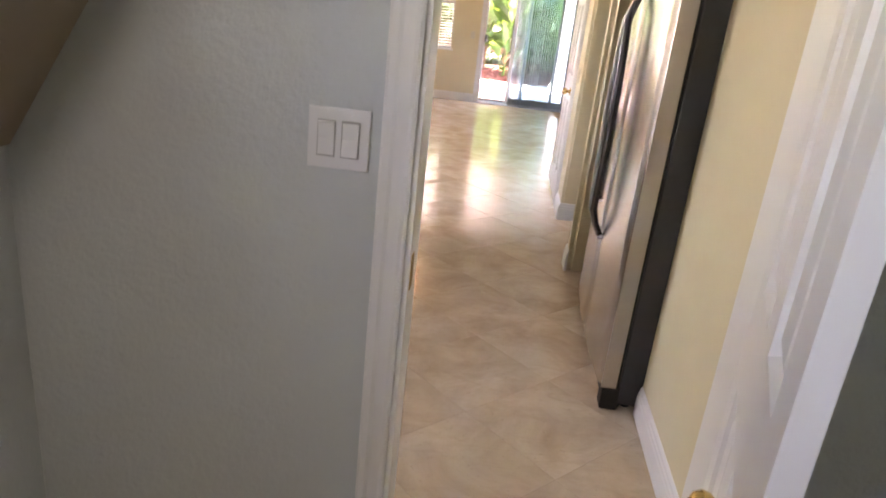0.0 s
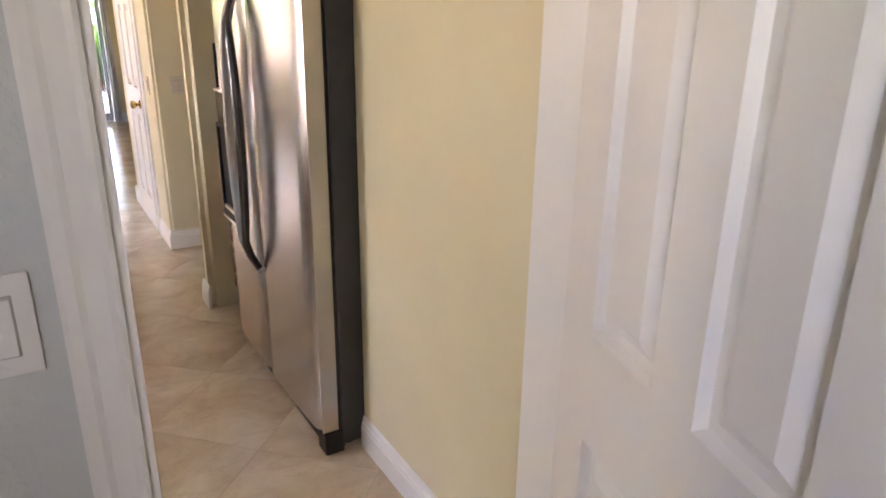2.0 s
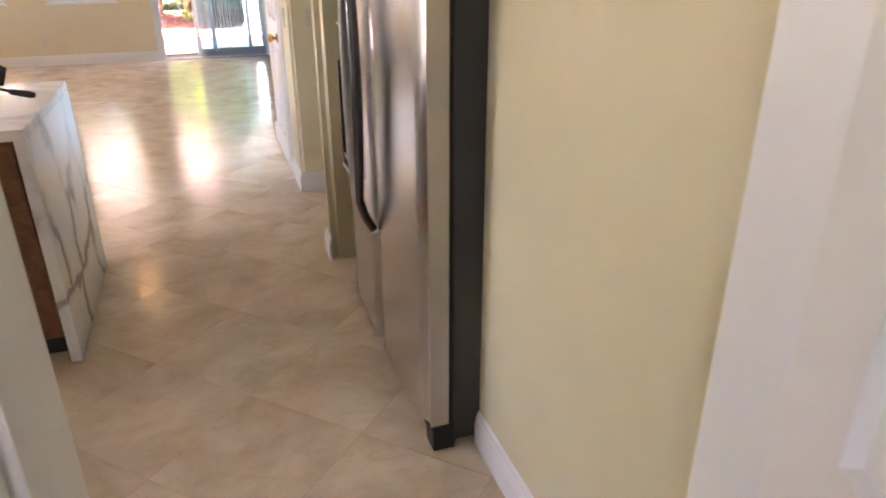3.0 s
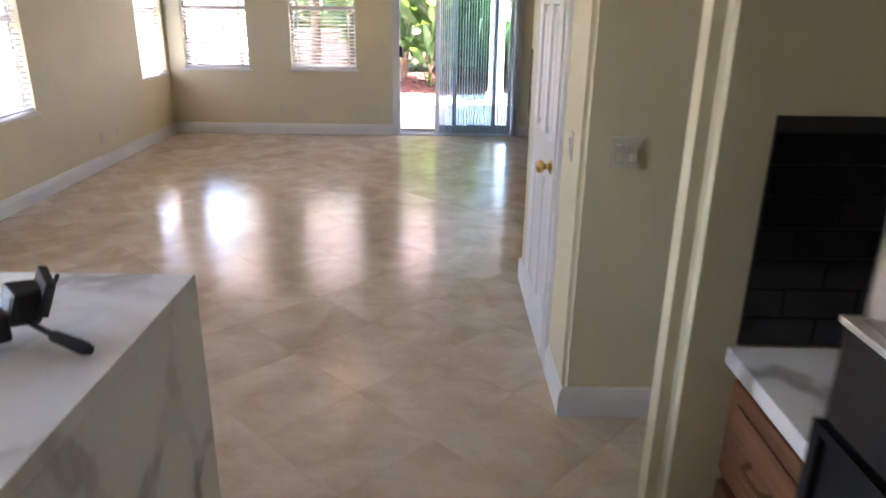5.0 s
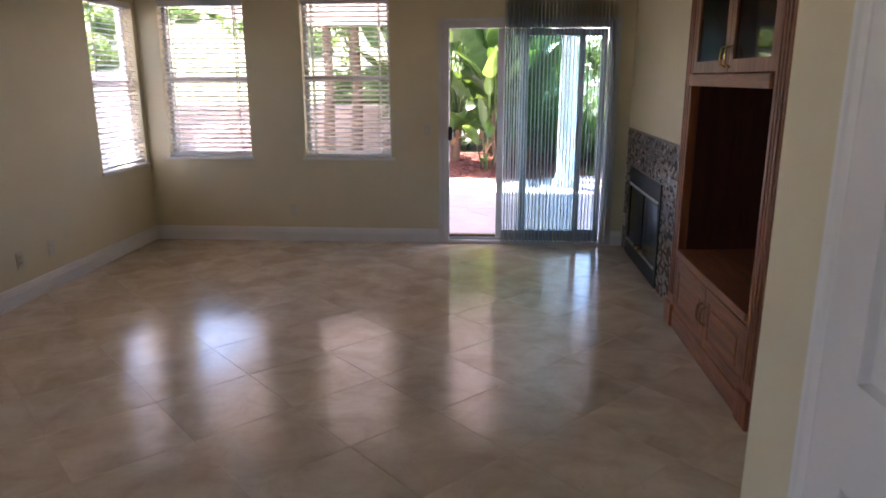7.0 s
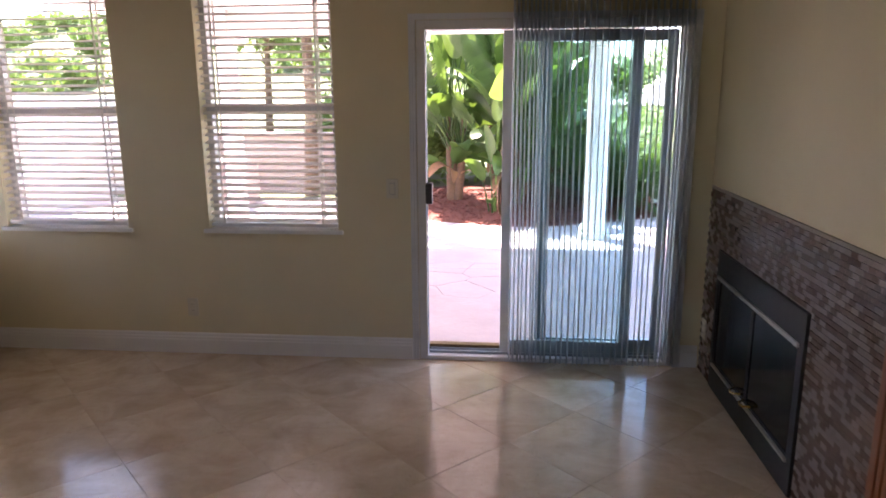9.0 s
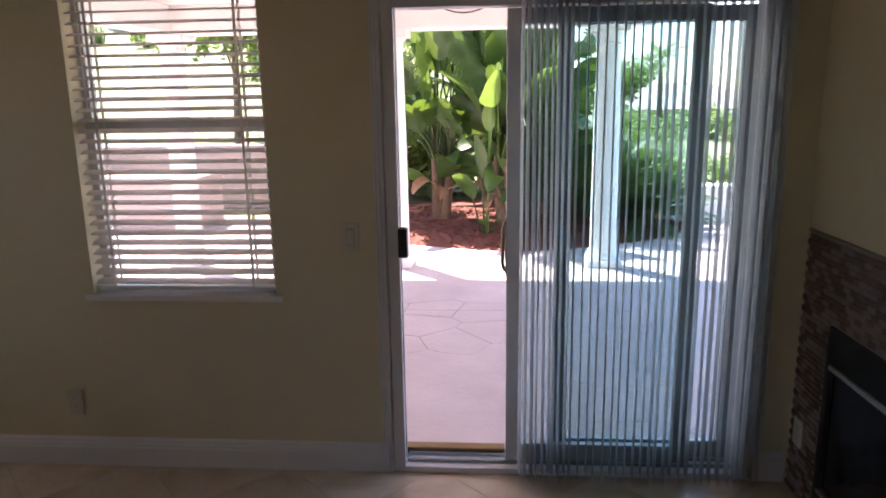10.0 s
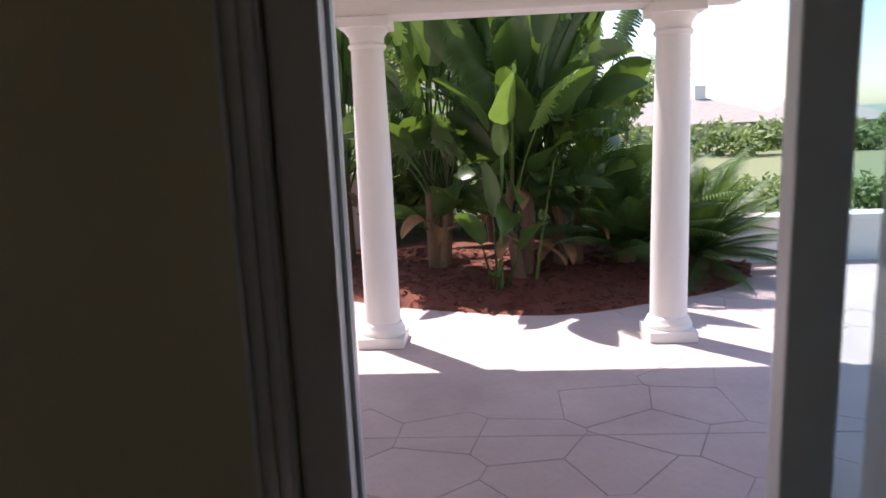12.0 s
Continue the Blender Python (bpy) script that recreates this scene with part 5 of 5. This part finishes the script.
# ---------------------------------------------------------------- broad-leaved plants
def leaf_bm(base, azim, elev, stalk, blade, width, bend, twist, rng, torn=False):
    """A stalk with a long paddle blade folded along its midrib; it sets out at elev degrees and bends outwards."""
    bm = bmesh.new()
    pts, p, e = [], Vector(base), radians(elev)
    n1, n2 = 7, 9
    out = Vector((math.cos(azim), math.sin(azim), 0))
    steps = [stalk / n1] * n1 + [blade / n2] * n2
    pts.append(p.copy())
    for i, s in enumerate(steps):
        p = p + (out * math.cos(e) + Vector((0, 0, 1)) * math.sin(e)) * s
        pts.append(p.copy())
        e -= radians(bend) * (0.35 if i < n1 else 1.0) / len(steps)
    add_tube(bm, pts[: n1 + 1], [0.017 - 0.009 * i / n1 for i in range(n1 + 1)], 6)
    side0 = Vector((-math.sin(azim), math.cos(azim), 0))
    rows = []
    fold = rng.uniform(0.15, 0.5)
    phase = rng.uniform(0, 6)
    for k in range(n2 + 1):
        t = k / n2
        q = pts[n1 + k]
        d = (pts[min(n1 + k + 1, len(pts) - 1)] - pts[n1 + k - 1]).normalized()
        side = (Matrix.Rotation(twist + 0.25 * t, 3, d) @ (side0 - d * side0.dot(d))).normalized()
        nrm = d.cross(side)
        w = width * 1.9 * (t + 0.03) ** 0.55 * (1.002 - t) ** 0.75
        wav = 0.05 * width * math.sin(9 * t + phase)
        rows.append([q + side * (w * u) + nrm * (-fold * w * abs(u) ** 1.3 * -1 + (wav if abs(u) > 0.9 else 0)) for u in (-1, -0.5, 0, 0.5, 1)])
    if torn:
        # the wind has split the blade into strips along its veins
        for a, b in zip(rows, rows[1:]):
            for h in range(3):
                p = [x.lerp(y, h / 3) for x, y in zip(a, b)]
                q = [x.lerp(y, (h + 1) / 3) for x, y in zip(a, b)]
                droop = Vector((0, 0, -rng.uniform(0.0, 0.5) * width))
                slit = rng.uniform(0.35, 0.85)
                va = [bm.verts.new(v) for v in (p[0].lerp(q[0], 0.15) + droop, p[1], p[2], p[3], p[4].lerp(q[4], 0.15) + droop)]
                vb_ = [bm.verts.new(v) for v in (p[0].lerp(q[0], slit) + droop, p[1].lerp(q[1], 0.96), q[2], p[3].lerp(q[3], 0.96), p[4].lerp(q[4], slit) + droop)]
                for i in range(4):
                    bm.faces.new((va[i], va[i + 1], vb_[i + 1], vb_[i]))
        return bm
    grid = [[bm.verts.new(v) for v in r] for r in rows]
    for a, b in zip(grid, grid[1:]):
        for i in range(4):
            bm.faces.new((a[i], a[i + 1], b[i + 1], b[i]))
    return bm


def broad_plant(x, y, z, height, count, seed, label, lean=(0, 0), spread=1.0):
    rng = random.Random(seed)
    ob = thing("bird_of_paradise_plant", (x, y, z), label, "plant", "broad-leaved plants")
    trunks = []
    for k in range(3):
        a = rng.uniform(0, 6.28)
        top = Vector((x + 0.22 * math.cos(a) + lean[0], y + 0.2 * math.sin(a) + lean[1], z + height * rng.uniform(0.28, 0.5)))
        foot = Vector((x + 0.1 * math.cos(a), y + 0.1 * math.sin(a), z - 0.05))
        mid = foot.lerp(top, 0.5) + Vector((rng.uniform(-0.06, 0.06), rng.uniform(-0.06, 0.06), 0))
        part("stem", tube([foot, mid, top], [0.075, 0.055, 0.035], 9), M["bark"], ob, "fibrous brown stem", 60)
        trunks.append((foot, top))
    for k in range(int(count * 1.05)):
        foot, top = trunks[k % 3]
        f = rng.uniform(0.45, 1.0)
        base = foot.lerp(top, f)
        az = 2.4 * k + rng.uniform(-0.5, 0.5)
        low = rng.random() < 0.5
        elev = rng.uniform(48, 70) if low else rng.uniform(68, 88)
        stalk = height * (rng.uniform(0.1, 0.24) if low else rng.uniform(0.2, 0.46))
        blade = rng.uniform(0.65, 1.0) * height / 3.0
        bright = rng.random() < 0.2
        bm = leaf_bm(base, az, elev, stalk, blade * (0.8 if low else 1.0), rng.uniform(0.14, 0.235) * height / 3.0, rng.uniform(25, 100) * (1.3 if low else 0.7), rng.uniform(-1.3, 1.3), rng, rng.random() < 0.28)
        part("leaf", bm, M["leaf_bright"] if bright else M["leaf"], ob, "", 50)
    for k in range(9):
        foot, top = trunks[k % 3]
        base = foot.lerp(top, rng.uniform(0.3, 0.75))
        bm = leaf_bm(base, rng.uniform(3.2, 6.2) if k % 3 else rng.uniform(0, 3), rng.uniform(35, 75), rng.uniform(0.15, 0.4), rng.uniform(0.45, 0.7), rng.uniform(0.12, 0.19), rng.uniform(70, 150), rng.uniform(-1.2, 1.2), rng)
        part("leaf", bm, M["leaf"], ob, "", 50)
    for k in range(3):
        foot, top = trunks[k % 3]
        base = foot.lerp(top, rng.uniform(0.2, 0.6))
        part("dead_leaf", leaf_bm(base, rng.uniform(3.6, 5.8), 35, 0.14, 0.42, 0.09, 150, rng.uniform(-1, 1), rng), M["leaf_dead"], ob, "hanging dry brown leaf", 50)
    return ob


broad_plant(0.64, 6.35, PATIO + 0.1, 3.8, 44, 3, "tall bird of paradise plant with broad green leaves")
broad_plant(-0.33, 6.8, PATIO + 0.1, 3.6, 40, 14, "tall bird of paradise plant with crowded paddle leaves")
broad_plant(1.14, 6.8, PATIO + 0.1, 3.2, 40, 29, "bird of paradise plant beside the sago palms")
broad_plant(-1.5, 7.7, PATIO + 0.1, 3.4, 32, 36, "tall bird of paradise plant at the back of the bed")
broad_plant(0.45, 8.3, PATIO + 0.08, 4.0, 36, 47, "very tall bird of paradise plant behind the others")
# the pale upright leaves at the front, backlight put into the tall ones' colour
front = thing("front_plant_shoot", (0.34, 5.95, PATIO + 0.07), "pale green paddle leaves rising at the front of the bed, backlight in their colour", "plant")
for base, az, el, st, bl, w, be, tw in (((0.34, 5.95, PATIO + 0.07), 0.6, 87, 1.6, 0.86, 0.135, 10, 0.35), ((0.72, 6.2, PATIO + 0.1), 0.2, 82, 1.45, 0.92, 0.15, 30, 0.7), ((0.36, 5.93, PATIO + 0.07), 4.9, 87, 1.32, 0.42, 0.11, 30, 0.1), ((0.32, 5.9, PATIO + 0.07), 4.4, 84, 0.75, 0.6, 0.12, 40, -0.5), ((0.27, 5.95, PATIO + 0.07), 4.0, 78, 0.5, 0.5, 0.12, 90, 0.4), ((0.42, 5.95, PATIO + 0.07), 5.6, 74, 0.45, 0.5, 0.11, 90, -0.3), ((0.32, 5.9, PATIO + 0.07), 4.7, 60, 0.2, 0.35, 0.1, 110, 0.3)):
    part("leaf", leaf_bm(base, az, el, st, bl, w, be, tw, random.Random(int(st * 100))), M["leaf_bright"] if st > 1 else M["leaf"], front, "", 50)


# ---------------------------------------------------------------- cycads
def frond_bm(base, azim, elev, length, rng):
    bm = bmesh.new()
    n = 13
    p, e = Vector(base), radians(elev)
    out = Vector((math.cos(azim), math.sin(azim), 0))
    side = Vector((-math.sin(azim), math.cos(azim), 0))
    pts = [p.copy()]
    bend = radians(rng.uniform(25, 55))
    for i in range(n):
        p = p + (out * math.cos(e) + Vector((0, 0, 1)) * math.sin(e)) * (length / n)
        pts.append(p.copy())
        e -= bend / n
    add_tube(bm, pts, [0.009 - 0.007 * i / n for i in range(n + 1)], 4)
    m = 46
    for k in range(3, m):
        t = k / m * n
        i = min(int(t), n - 1)
        q = pts[i].lerp(pts[i + 1], t - i)
        d = (pts[i + 1] - pts[i]).normalized()
        up = side.cross(d)
        ll = length * 0.19 * math.sin(math.pi * min(1, 0.12 + 0.86 * k / m)) + 0.02
        for s in (-1, 1):
            tip = q + (side * s * 0.8 + d * 0.55 + up * 0.28).normalized() * ll
            w = d * 0.012
            bm.faces.new([bm.verts.new(v) for v in (q - w, q + w, tip)])
    return bm


def cycad(x, y, z, size, count, seed, label, low=8):
    rng = random.Random(seed)
    ob = thing("sago_palm", (x, y, z), label, "palm", "sago palms")
    part("trunk", lathe([(0.02, -0.05), (0.11, -0.05), (0.12, 0.05), (0.11, 0.12), (0.08, 0.16), (0.02, 0.17)], Matrix.Translation((x, y, z)), 12), M["bark"], ob, "stout scaly trunk", 50)
    for k in range(count):
        part("frond", frond_bm((x + rng.uniform(-0.05, 0.05), y + rng.uniform(-0.05, 0.05), z + 0.14), 2.4 * k + rng.uniform(-0.2, 0.2), low + (86 - low) * (k / count) + rng.uniform(-8, 8), size * rng.uniform(0.8, 1.1), rng), M["frond"], ob)
    return ob


cycad(1.75, 6.9, PATIO + 0.1, 1.6, 64, 4, "large sago palm with stiff dark feathery fronds", 20)
cycad(2.5, 6.75, PATIO + 0.04, 1.2, 54, 9, "sago palm with stiff dark fronds beside the low wall")


# ---------------------------------------------------------------- trees, hedges, walls and houses beyond
def leaf_cloud(blobs, count, size, seed):
    """Many small leaves scattered through overlapping blobs. blobs: (centre, radii)."""
    rng = random.Random(seed)
    verts, faces = [], []
    for k in range(count):
        c, r = blobs[k % len(blobs)]
        d = Vector((rng.gauss(0, 1), rng.gauss(0, 1), rng.gauss(0, 1))).normalized() * (rng.random() ** 0.4)
        p = Vector(c) + Vector((d.x * r[0], d.y * r[1], d.z * r[2])) * (1 + 0.22 * noise.noise(Vector(d) * 4 + Vector(c)))
        s = size * rng.uniform(0.6, 1.4)
        a = Vector((rng.gauss(0, 1), rng.gauss(0, 1), rng.gauss(0, 1))).normalized()
        b = a.orthogonal().normalized()
        i = len(verts)
        verts += [p - a * s, p + b * s * 0.4, p + a * s, p - b * s * 0.4]
        faces.append((i, i + 1, i + 2, i + 3))
    me = bpy.data.meshes.new("crown")
    me.from_pydata([tuple(v) for v in verts], [], faces)
    me.materials.append(M["tree_leaf"])
    return me


def tree(name, x, y, z, h, r, seed, label, count=2600, size=0.1, trunk=True, group="garden trees"):
    rng = random.Random(seed)
    ob = thing(name, (x, y, z), label, "tree" if trunk else "bush", group)
    blobs = []
    for k in range(9):
        a, q = rng.uniform(0, 6.28), rng.uniform(0.1, 0.75)
        blobs.append((Vector((q * r * math.cos(a), q * r * math.sin(a), h * rng.uniform(0.5, 0.86) if trunk else h * rng.uniform(0.3, 0.62))), (r * rng.uniform(0.35, 0.6), r * rng.uniform(0.35, 0.6), h * rng.uniform(0.1, 0.2) if trunk else h * rng.uniform(0.25, 0.38))))
    if trunk:
        part("trunk", tube([(x, y, z - 0.1), (x + 0.05, y, z + h * 0.3), (x + 0.02, y + 0.08, z + h * 0.6)], [0.05 * h * 0.4, 0.035 * h * 0.4, 0.02 * h * 0.4], 9), M["bark"], ob, "", 60)
        for k in range(5):
            c = blobs[k][0]
            part("limb", tube([(x + 0.03, y, z + h * (0.28 + 0.05 * k)), (x + c.x * 0.5, y + c.y * 0.5, z + (c.z + h * 0.3) / 2), (x + c.x, y + c.y, z + c.z)], [0.012 * h * 0.5, 0.009 * h * 0.5, 0.004 * h * 0.5], 6), M["bark"], ob, "", 60)
    crown = new("crown", leaf_cloud(blobs, count, size, seed))
    crown.parent = ob
    return ob


def garden_wall(name, lo, hi, mat, label, cap=True):
    ob = thing(name, lo, label, "garden wall", kind="structure")
    part("wall_body", box(lo, hi, 0.01), mat, ob)
    if cap:
        part("cap", box((lo[0] - 0.04, lo[1] - 0.05, hi[2]), (hi[0] + 0.04, hi[1] + 0.05, hi[2] + 0.07), 0.01), mat, ob)
    return ob


garden_wall("garden_wall_1", (2.85, 7.15, PATIO - 0.1), (14.0, 7.4, 0.31), M["stucco_white"], "low white stucco garden wall with a flat cap")
garden_wall("garden_wall_2", (-9.0, 8.9, PATIO - 0.1), (-1.2, 9.2, 0.85), M["pink_wall"], "rose coloured stucco retaining wall")
garden_wall("garden_wall_3", (-6.9, -12.0, PATIO - 0.1), (-6.65, 8.9, 1.55), M["stucco_white"], "white stucco side yard wall")
garden_wall("planter_wall", (-5.2, 6.5, PATIO - 0.1), (-3.7, 7.4, 0.55), M["pink_wall"], "low rose stucco planter in the patio")

# rising ground behind the garden
bm = bmesh.new()
rows = []
for j in range(15):
    y = 9.3 + j * 2.4
    rows.append([Vector((x, y, PATIO - 0.05 + (0.75 if x < -1 else 0.2) + max(0, (y - 9.3)) * (0.2 if x < 0 else 0.02) + 0.25 * noise.noise(Vector((x * 0.2, y * 0.2, 3))))) for x in (-40, -32, -25, -19, -14, -10, -7, -4.5, -2.5, -1, 0.5, 2.0)])
add_rings(bm, rows, False)
struct("hillside", bm, M["grass"], "planted slope rising behind the garden", "hillside", 80)
rng = random.Random(77)
for k in range(26):
    x, y = rng.uniform(-24, -1.5), rng.uniform(10.5, 34)
    z = PATIO + 0.6 + (y - 9.3) * 0.2
    tree("bush", x, y, z, rng.uniform(0.9, 1.8), rng.uniform(0.7, 1.3), 200 + k, "rounded green shrub on the slope", 700, 0.13, False, "hillside shrubs")
tree("tree", -3.2, 11.5, 0.9, 4.0, 1.3, 61, "leafy green garden tree behind the wall", 3600, 0.09)
tree("tree", -4.6, 10.6, 0.6, 4.8, 1.8, 62, "leafy green garden tree behind the wall", 3600, 0.09)
tree("tree", -7.8, 4.2, PATIO, 4.6, 1.7, 63, "leafy tree beyond the side yard wall", 3200, 0.09)
tree("tree", -8.2, 0.4, PATIO, 4.4, 1.6, 64, "leafy tree beyond the side yard wall", 3200, 0.09)
tree("tree", -8.4, -3.6, PATIO, 4.6, 1.7, 65, "leafy tree beyond the side yard wall", 3200, 0.09)
for k, x in enumerate((3.4, 4.9, 6.4, 8.2)):
    tree("bush", x, 10.2 + 0.4 * (k % 2), PATIO, 0.85, 0.95, 80 + k, "trimmed green shrub behind the low wall", 1100, 0.07, False, "hedge shrubs")
for k, (x, y) in enumerate(((-2.6, 9.75), (-1.3, 9.5), (0.0, 9.6), (1.2, 9.4), (2.1, 9.2))):
    tree("bush", x, y, PATIO - 0.1, 2.5 if x < 1 else 1.6, 1.05, 120 + k, "tall dense dark green shrub behind the planting bed", 2600, 0.085, False, "tall shrubs")
tree("tree", 4.9, 22.0, PATIO - 0.3, 3.6, 1.5, 90, "small tree beyond the garden wall", 2200, 0.13)
tree("tree", 0.4, 11.2, PATIO, 5.0, 1.9, 91, "dense green tree behind the planting bed", 3600, 0.1)

for k, (x, y) in enumerate(((6.2, 27), (8.6, 31), (10.9, 28), (13.6, 32), (15.4, 29), (18.2, 31), (21.5, 30))):
    tree("bush", x, y, PATIO - 0.3, 1.6 + 0.25 * (k % 3), 2.0, 300 + k, "broad green shrub in front of the neighbouring houses", 1000, 0.17, False, "distant shrubs")


def palm(x, y, z, h, seed, label):
    rng = random.Random(seed)
    ob = thing("palm_tree", (x, y, z), label, "palm", "palm trees")
    part("trunk", tube([(x, y, z - 0.1), (x + 0.06, y, z + h * 0.5), (x + 0.02, y, z + h)], [0.13, 0.1, 0.085], 10), M["bark"], ob, "", 60)
    for k in range(22):
        part("frond", frond_bm((x + 0.02, y, z + h), 2.4 * k, rng.uniform(5, 70), rng.uniform(1.5, 1.9), rng), M["tree_leaf"], ob)


palm(-3.0, 8.1, PATIO, 3.3, 7, "slender palm tree beside the patio")
palm(-2.45, 8.3, PATIO, 3.0, 8, "slender palm tree beside the patio")
palm(8.0, 30.0, PATIO - 1, 4.6, 12, "distant palm tree among the houses")


def far_house(x, y, z, w, d, h, rise, turn, label, windows):
    ob = thing("house", (0, 0, 0), label, "house", "neighbouring houses")
    part("wall", box((-w / 2, -d / 2, 0), (w / 2, d / 2, h)), M["stucco_far"], ob)
    bm = bmesh.new()
    o = 0.5
    e = [(-w / 2 - o, -d / 2 - o, h), (w / 2 + o, -d / 2 - o, h), (w / 2 + o, d / 2 + o, h), (-w / 2 - o, d / 2 + o, h)]
    vs = [bm.verts.new(p) for p in e] + [bm.verts.new((-w / 2 + d * 0.4, 0, h + rise)), bm.verts.new((w / 2 - d * 0.4, 0, h + rise))]
    for f in ((0, 1, 5, 4), (2, 3, 4, 5), (1, 2, 5), (3, 0, 4), (3, 2, 1, 0)):
        bm.faces.new([vs[i] for i in f])
    roof = part("roof", bm, M["roof_tile"], ob, "pale tiled hip roof")
    part("chimney", box((w * 0.1, -0.4, h + rise * 0.4), (w * 0.1 + 0.7, 0.4, h + rise + 0.7), 0.02), M["stucco_white"], roof)
    for u, v in windows:
        wd = part("window", box((u - 0.75, -d / 2 - 0.05, v), (u + 0.75, -d / 2 + 0.02, v + 1.3), 0.01), M["vinyl"], ob)
        for s in (-1, 1):
            part("pane", box((u + s * 0.36 - 0.31, -d / 2 - 0.07, v + 0.08), (u + s * 0.36 + 0.31, -d / 2 - 0.045, v + 1.22)), M["far_glass"], wd)
    ob.matrix_basis = pose(x, y, z, 0, 0, turn)
    return ob


far_house(12.6, 44.0, -4.3, 9.6, 8, 5.3, 1.6, 6, "pale two-storey neighbouring house with a tiled roof", ((-3.0, 3.2), (0.0, 3.2), (3.0, 3.2), (-2.5, 0.6), (2.5, 0.6)))
far_house(20.2, 44.0, -4.5, 7.4, 8, 5.4, 1.5, -4, "pale two-storey neighbouring house further along the street", ((-2.6, 3.5), (0.2, 3.5), (2.6, 3.5), (-2.2, 0.6)))
far_house(-14.0, 40.0, 5.0, 14, 9, 4.6, 2.3, -6, "pale house on top of the slope", ((-4.5, 2.2), (0.0, 2.2), (4.2, 2.2)))

# far hills
bm = bmesh.new()
rows = [[], []]
for k in range(61):
    x = -400 + 800 * k / 60
    h = 1 + 5 * (0.5 + 0.5 * noise.noise(Vector((x * 0.012, 5, 0)))) + 2 * noise.noise(Vector((x * 0.05, 9, 0)))
    rows[0].append(Vector((x, 420, -6)))
    rows[1].append(Vector((x, 470, h)))
add_rings(bm, rows, False)
struct("backdrop", bm, M["hill"], "hazy green hills on the horizon", "hills", 80)

# ---------------------------------------------------------------- floor tiles, laid at 45 degrees
fl = thing("floor", (0, -5, 0), "polished beige travertine floor laid diagonally", "floor", kind="structure")
part("grout_bed", box((XL - 0.1, -12.55, -0.12), (3.25, 0.0, -0.0014)), M["grout"], fl)
PITCH = 0.478
V0 = Vector((0.546, -7.085, 0))
U, W = Vector((1, 1, 0)).normalized(), Vector((1, -1, 0)).normalized()
FLOOR_RECT = (XL, -12.5, 3.2, 0.0)
full = bmesh.new()
hs, gp = PITCH / 2 - 0.001, 0.0035
square = [U * a + W * b for a, b in ((-hs, -hs), (hs, -hs), (hs, hs), (-hs, hs))]


def tile_bm(poly):
    bm = bmesh.new()
    c = sum(poly, Vector()) / len(poly)
    inner = [p + (c - p).normalized() * 0.0013 for p in poly]
    add_rings(bm, [[p + Vector((0, 0, -0.004)) for p in poly], [p + Vector((0, 0, -0.0007)) for p in poly], inner])
    return bm


full.free()
TILE = mesh_of("floor_tile", tile_bm(square), M["travertine"])
edge_tiles = []
for i in range(-24, 25):
    for j in range(-24, 25):
        c = V0 + U * ((i + 0.5) * PITCH) + W * ((j + 0.5) * PITCH)
        poly = [c + p for p in square]
        inside = all(FLOOR_RECT[0] <= p.x <= FLOOR_RECT[2] and FLOOR_RECT[1] <= p.y <= FLOOR_RECT[3] for p in poly)
        if inside:
            if c.x < 2.3:
                piece("floor_tile", TILE, fl, Matrix.Translation(c) @ Matrix.Rotation(0.0, 4, "Z"))
            continue
        for p, nrm in ((Vector((FLOOR_RECT[0], 0, 0)), Vector((-1, 0, 0))), (Vector((FLOOR_RECT[2], 0, 0)), Vector((1, 0, 0))), (Vector((0, FLOOR_RECT[1], 0)), Vector((0, -1, 0))), (Vector((0, FLOOR_RECT[3], 0)), Vector((0, 1, 0)))):
            if len(poly) >= 3:
                poly = clip_half(poly, p, nrm)
        if len(poly) >= 3:
            part("floor_tile", tile_bm(poly), M["travertine"], fl)

# ---------------------------------------------------------------- mosaic of the fireplace surround
mo = part("mosaic_sheet", box((XR - 0.0085, SY0 + 0.001, SZ - 0.004), (XR - 0.006, SY1 - 0.001, SZ)), M["mosaic_grout"], fp)
MT = mesh_of("mosaic_tile", box((-0.003, -0.0222, -0.0102), (0.003, 0.0222, 0.0102), 0.0), M["mosaic"])
rest = bmesh.new()
row, z = 0, 0.014
while z < SZ - 0.012:
    y = SY1 - 0.024 - (0.023 if row % 2 else 0)
    while y > SY0 + 0.024:
        if not (BY0 - 0.034 < y < BY1 + 0.034 and z < BZ1 + 0.022):
            if y > -0.62 and z > 0.72 or y > -0.19:
                piece("mosaic_tile", MT, fp, Matrix.Translation((XR - 0.008, y, z)))
            else:
                add_box(rest, (XR - 0.011, y - 0.0222, z - 0.0102), (XR - 0.005, y + 0.0222, z + 0.0102))
        y -= 0.0462
    row, z = row + 1, z + 0.0222
tagged(part("mosaic_field", rest, M["mosaic"], fp), kind="stuff")
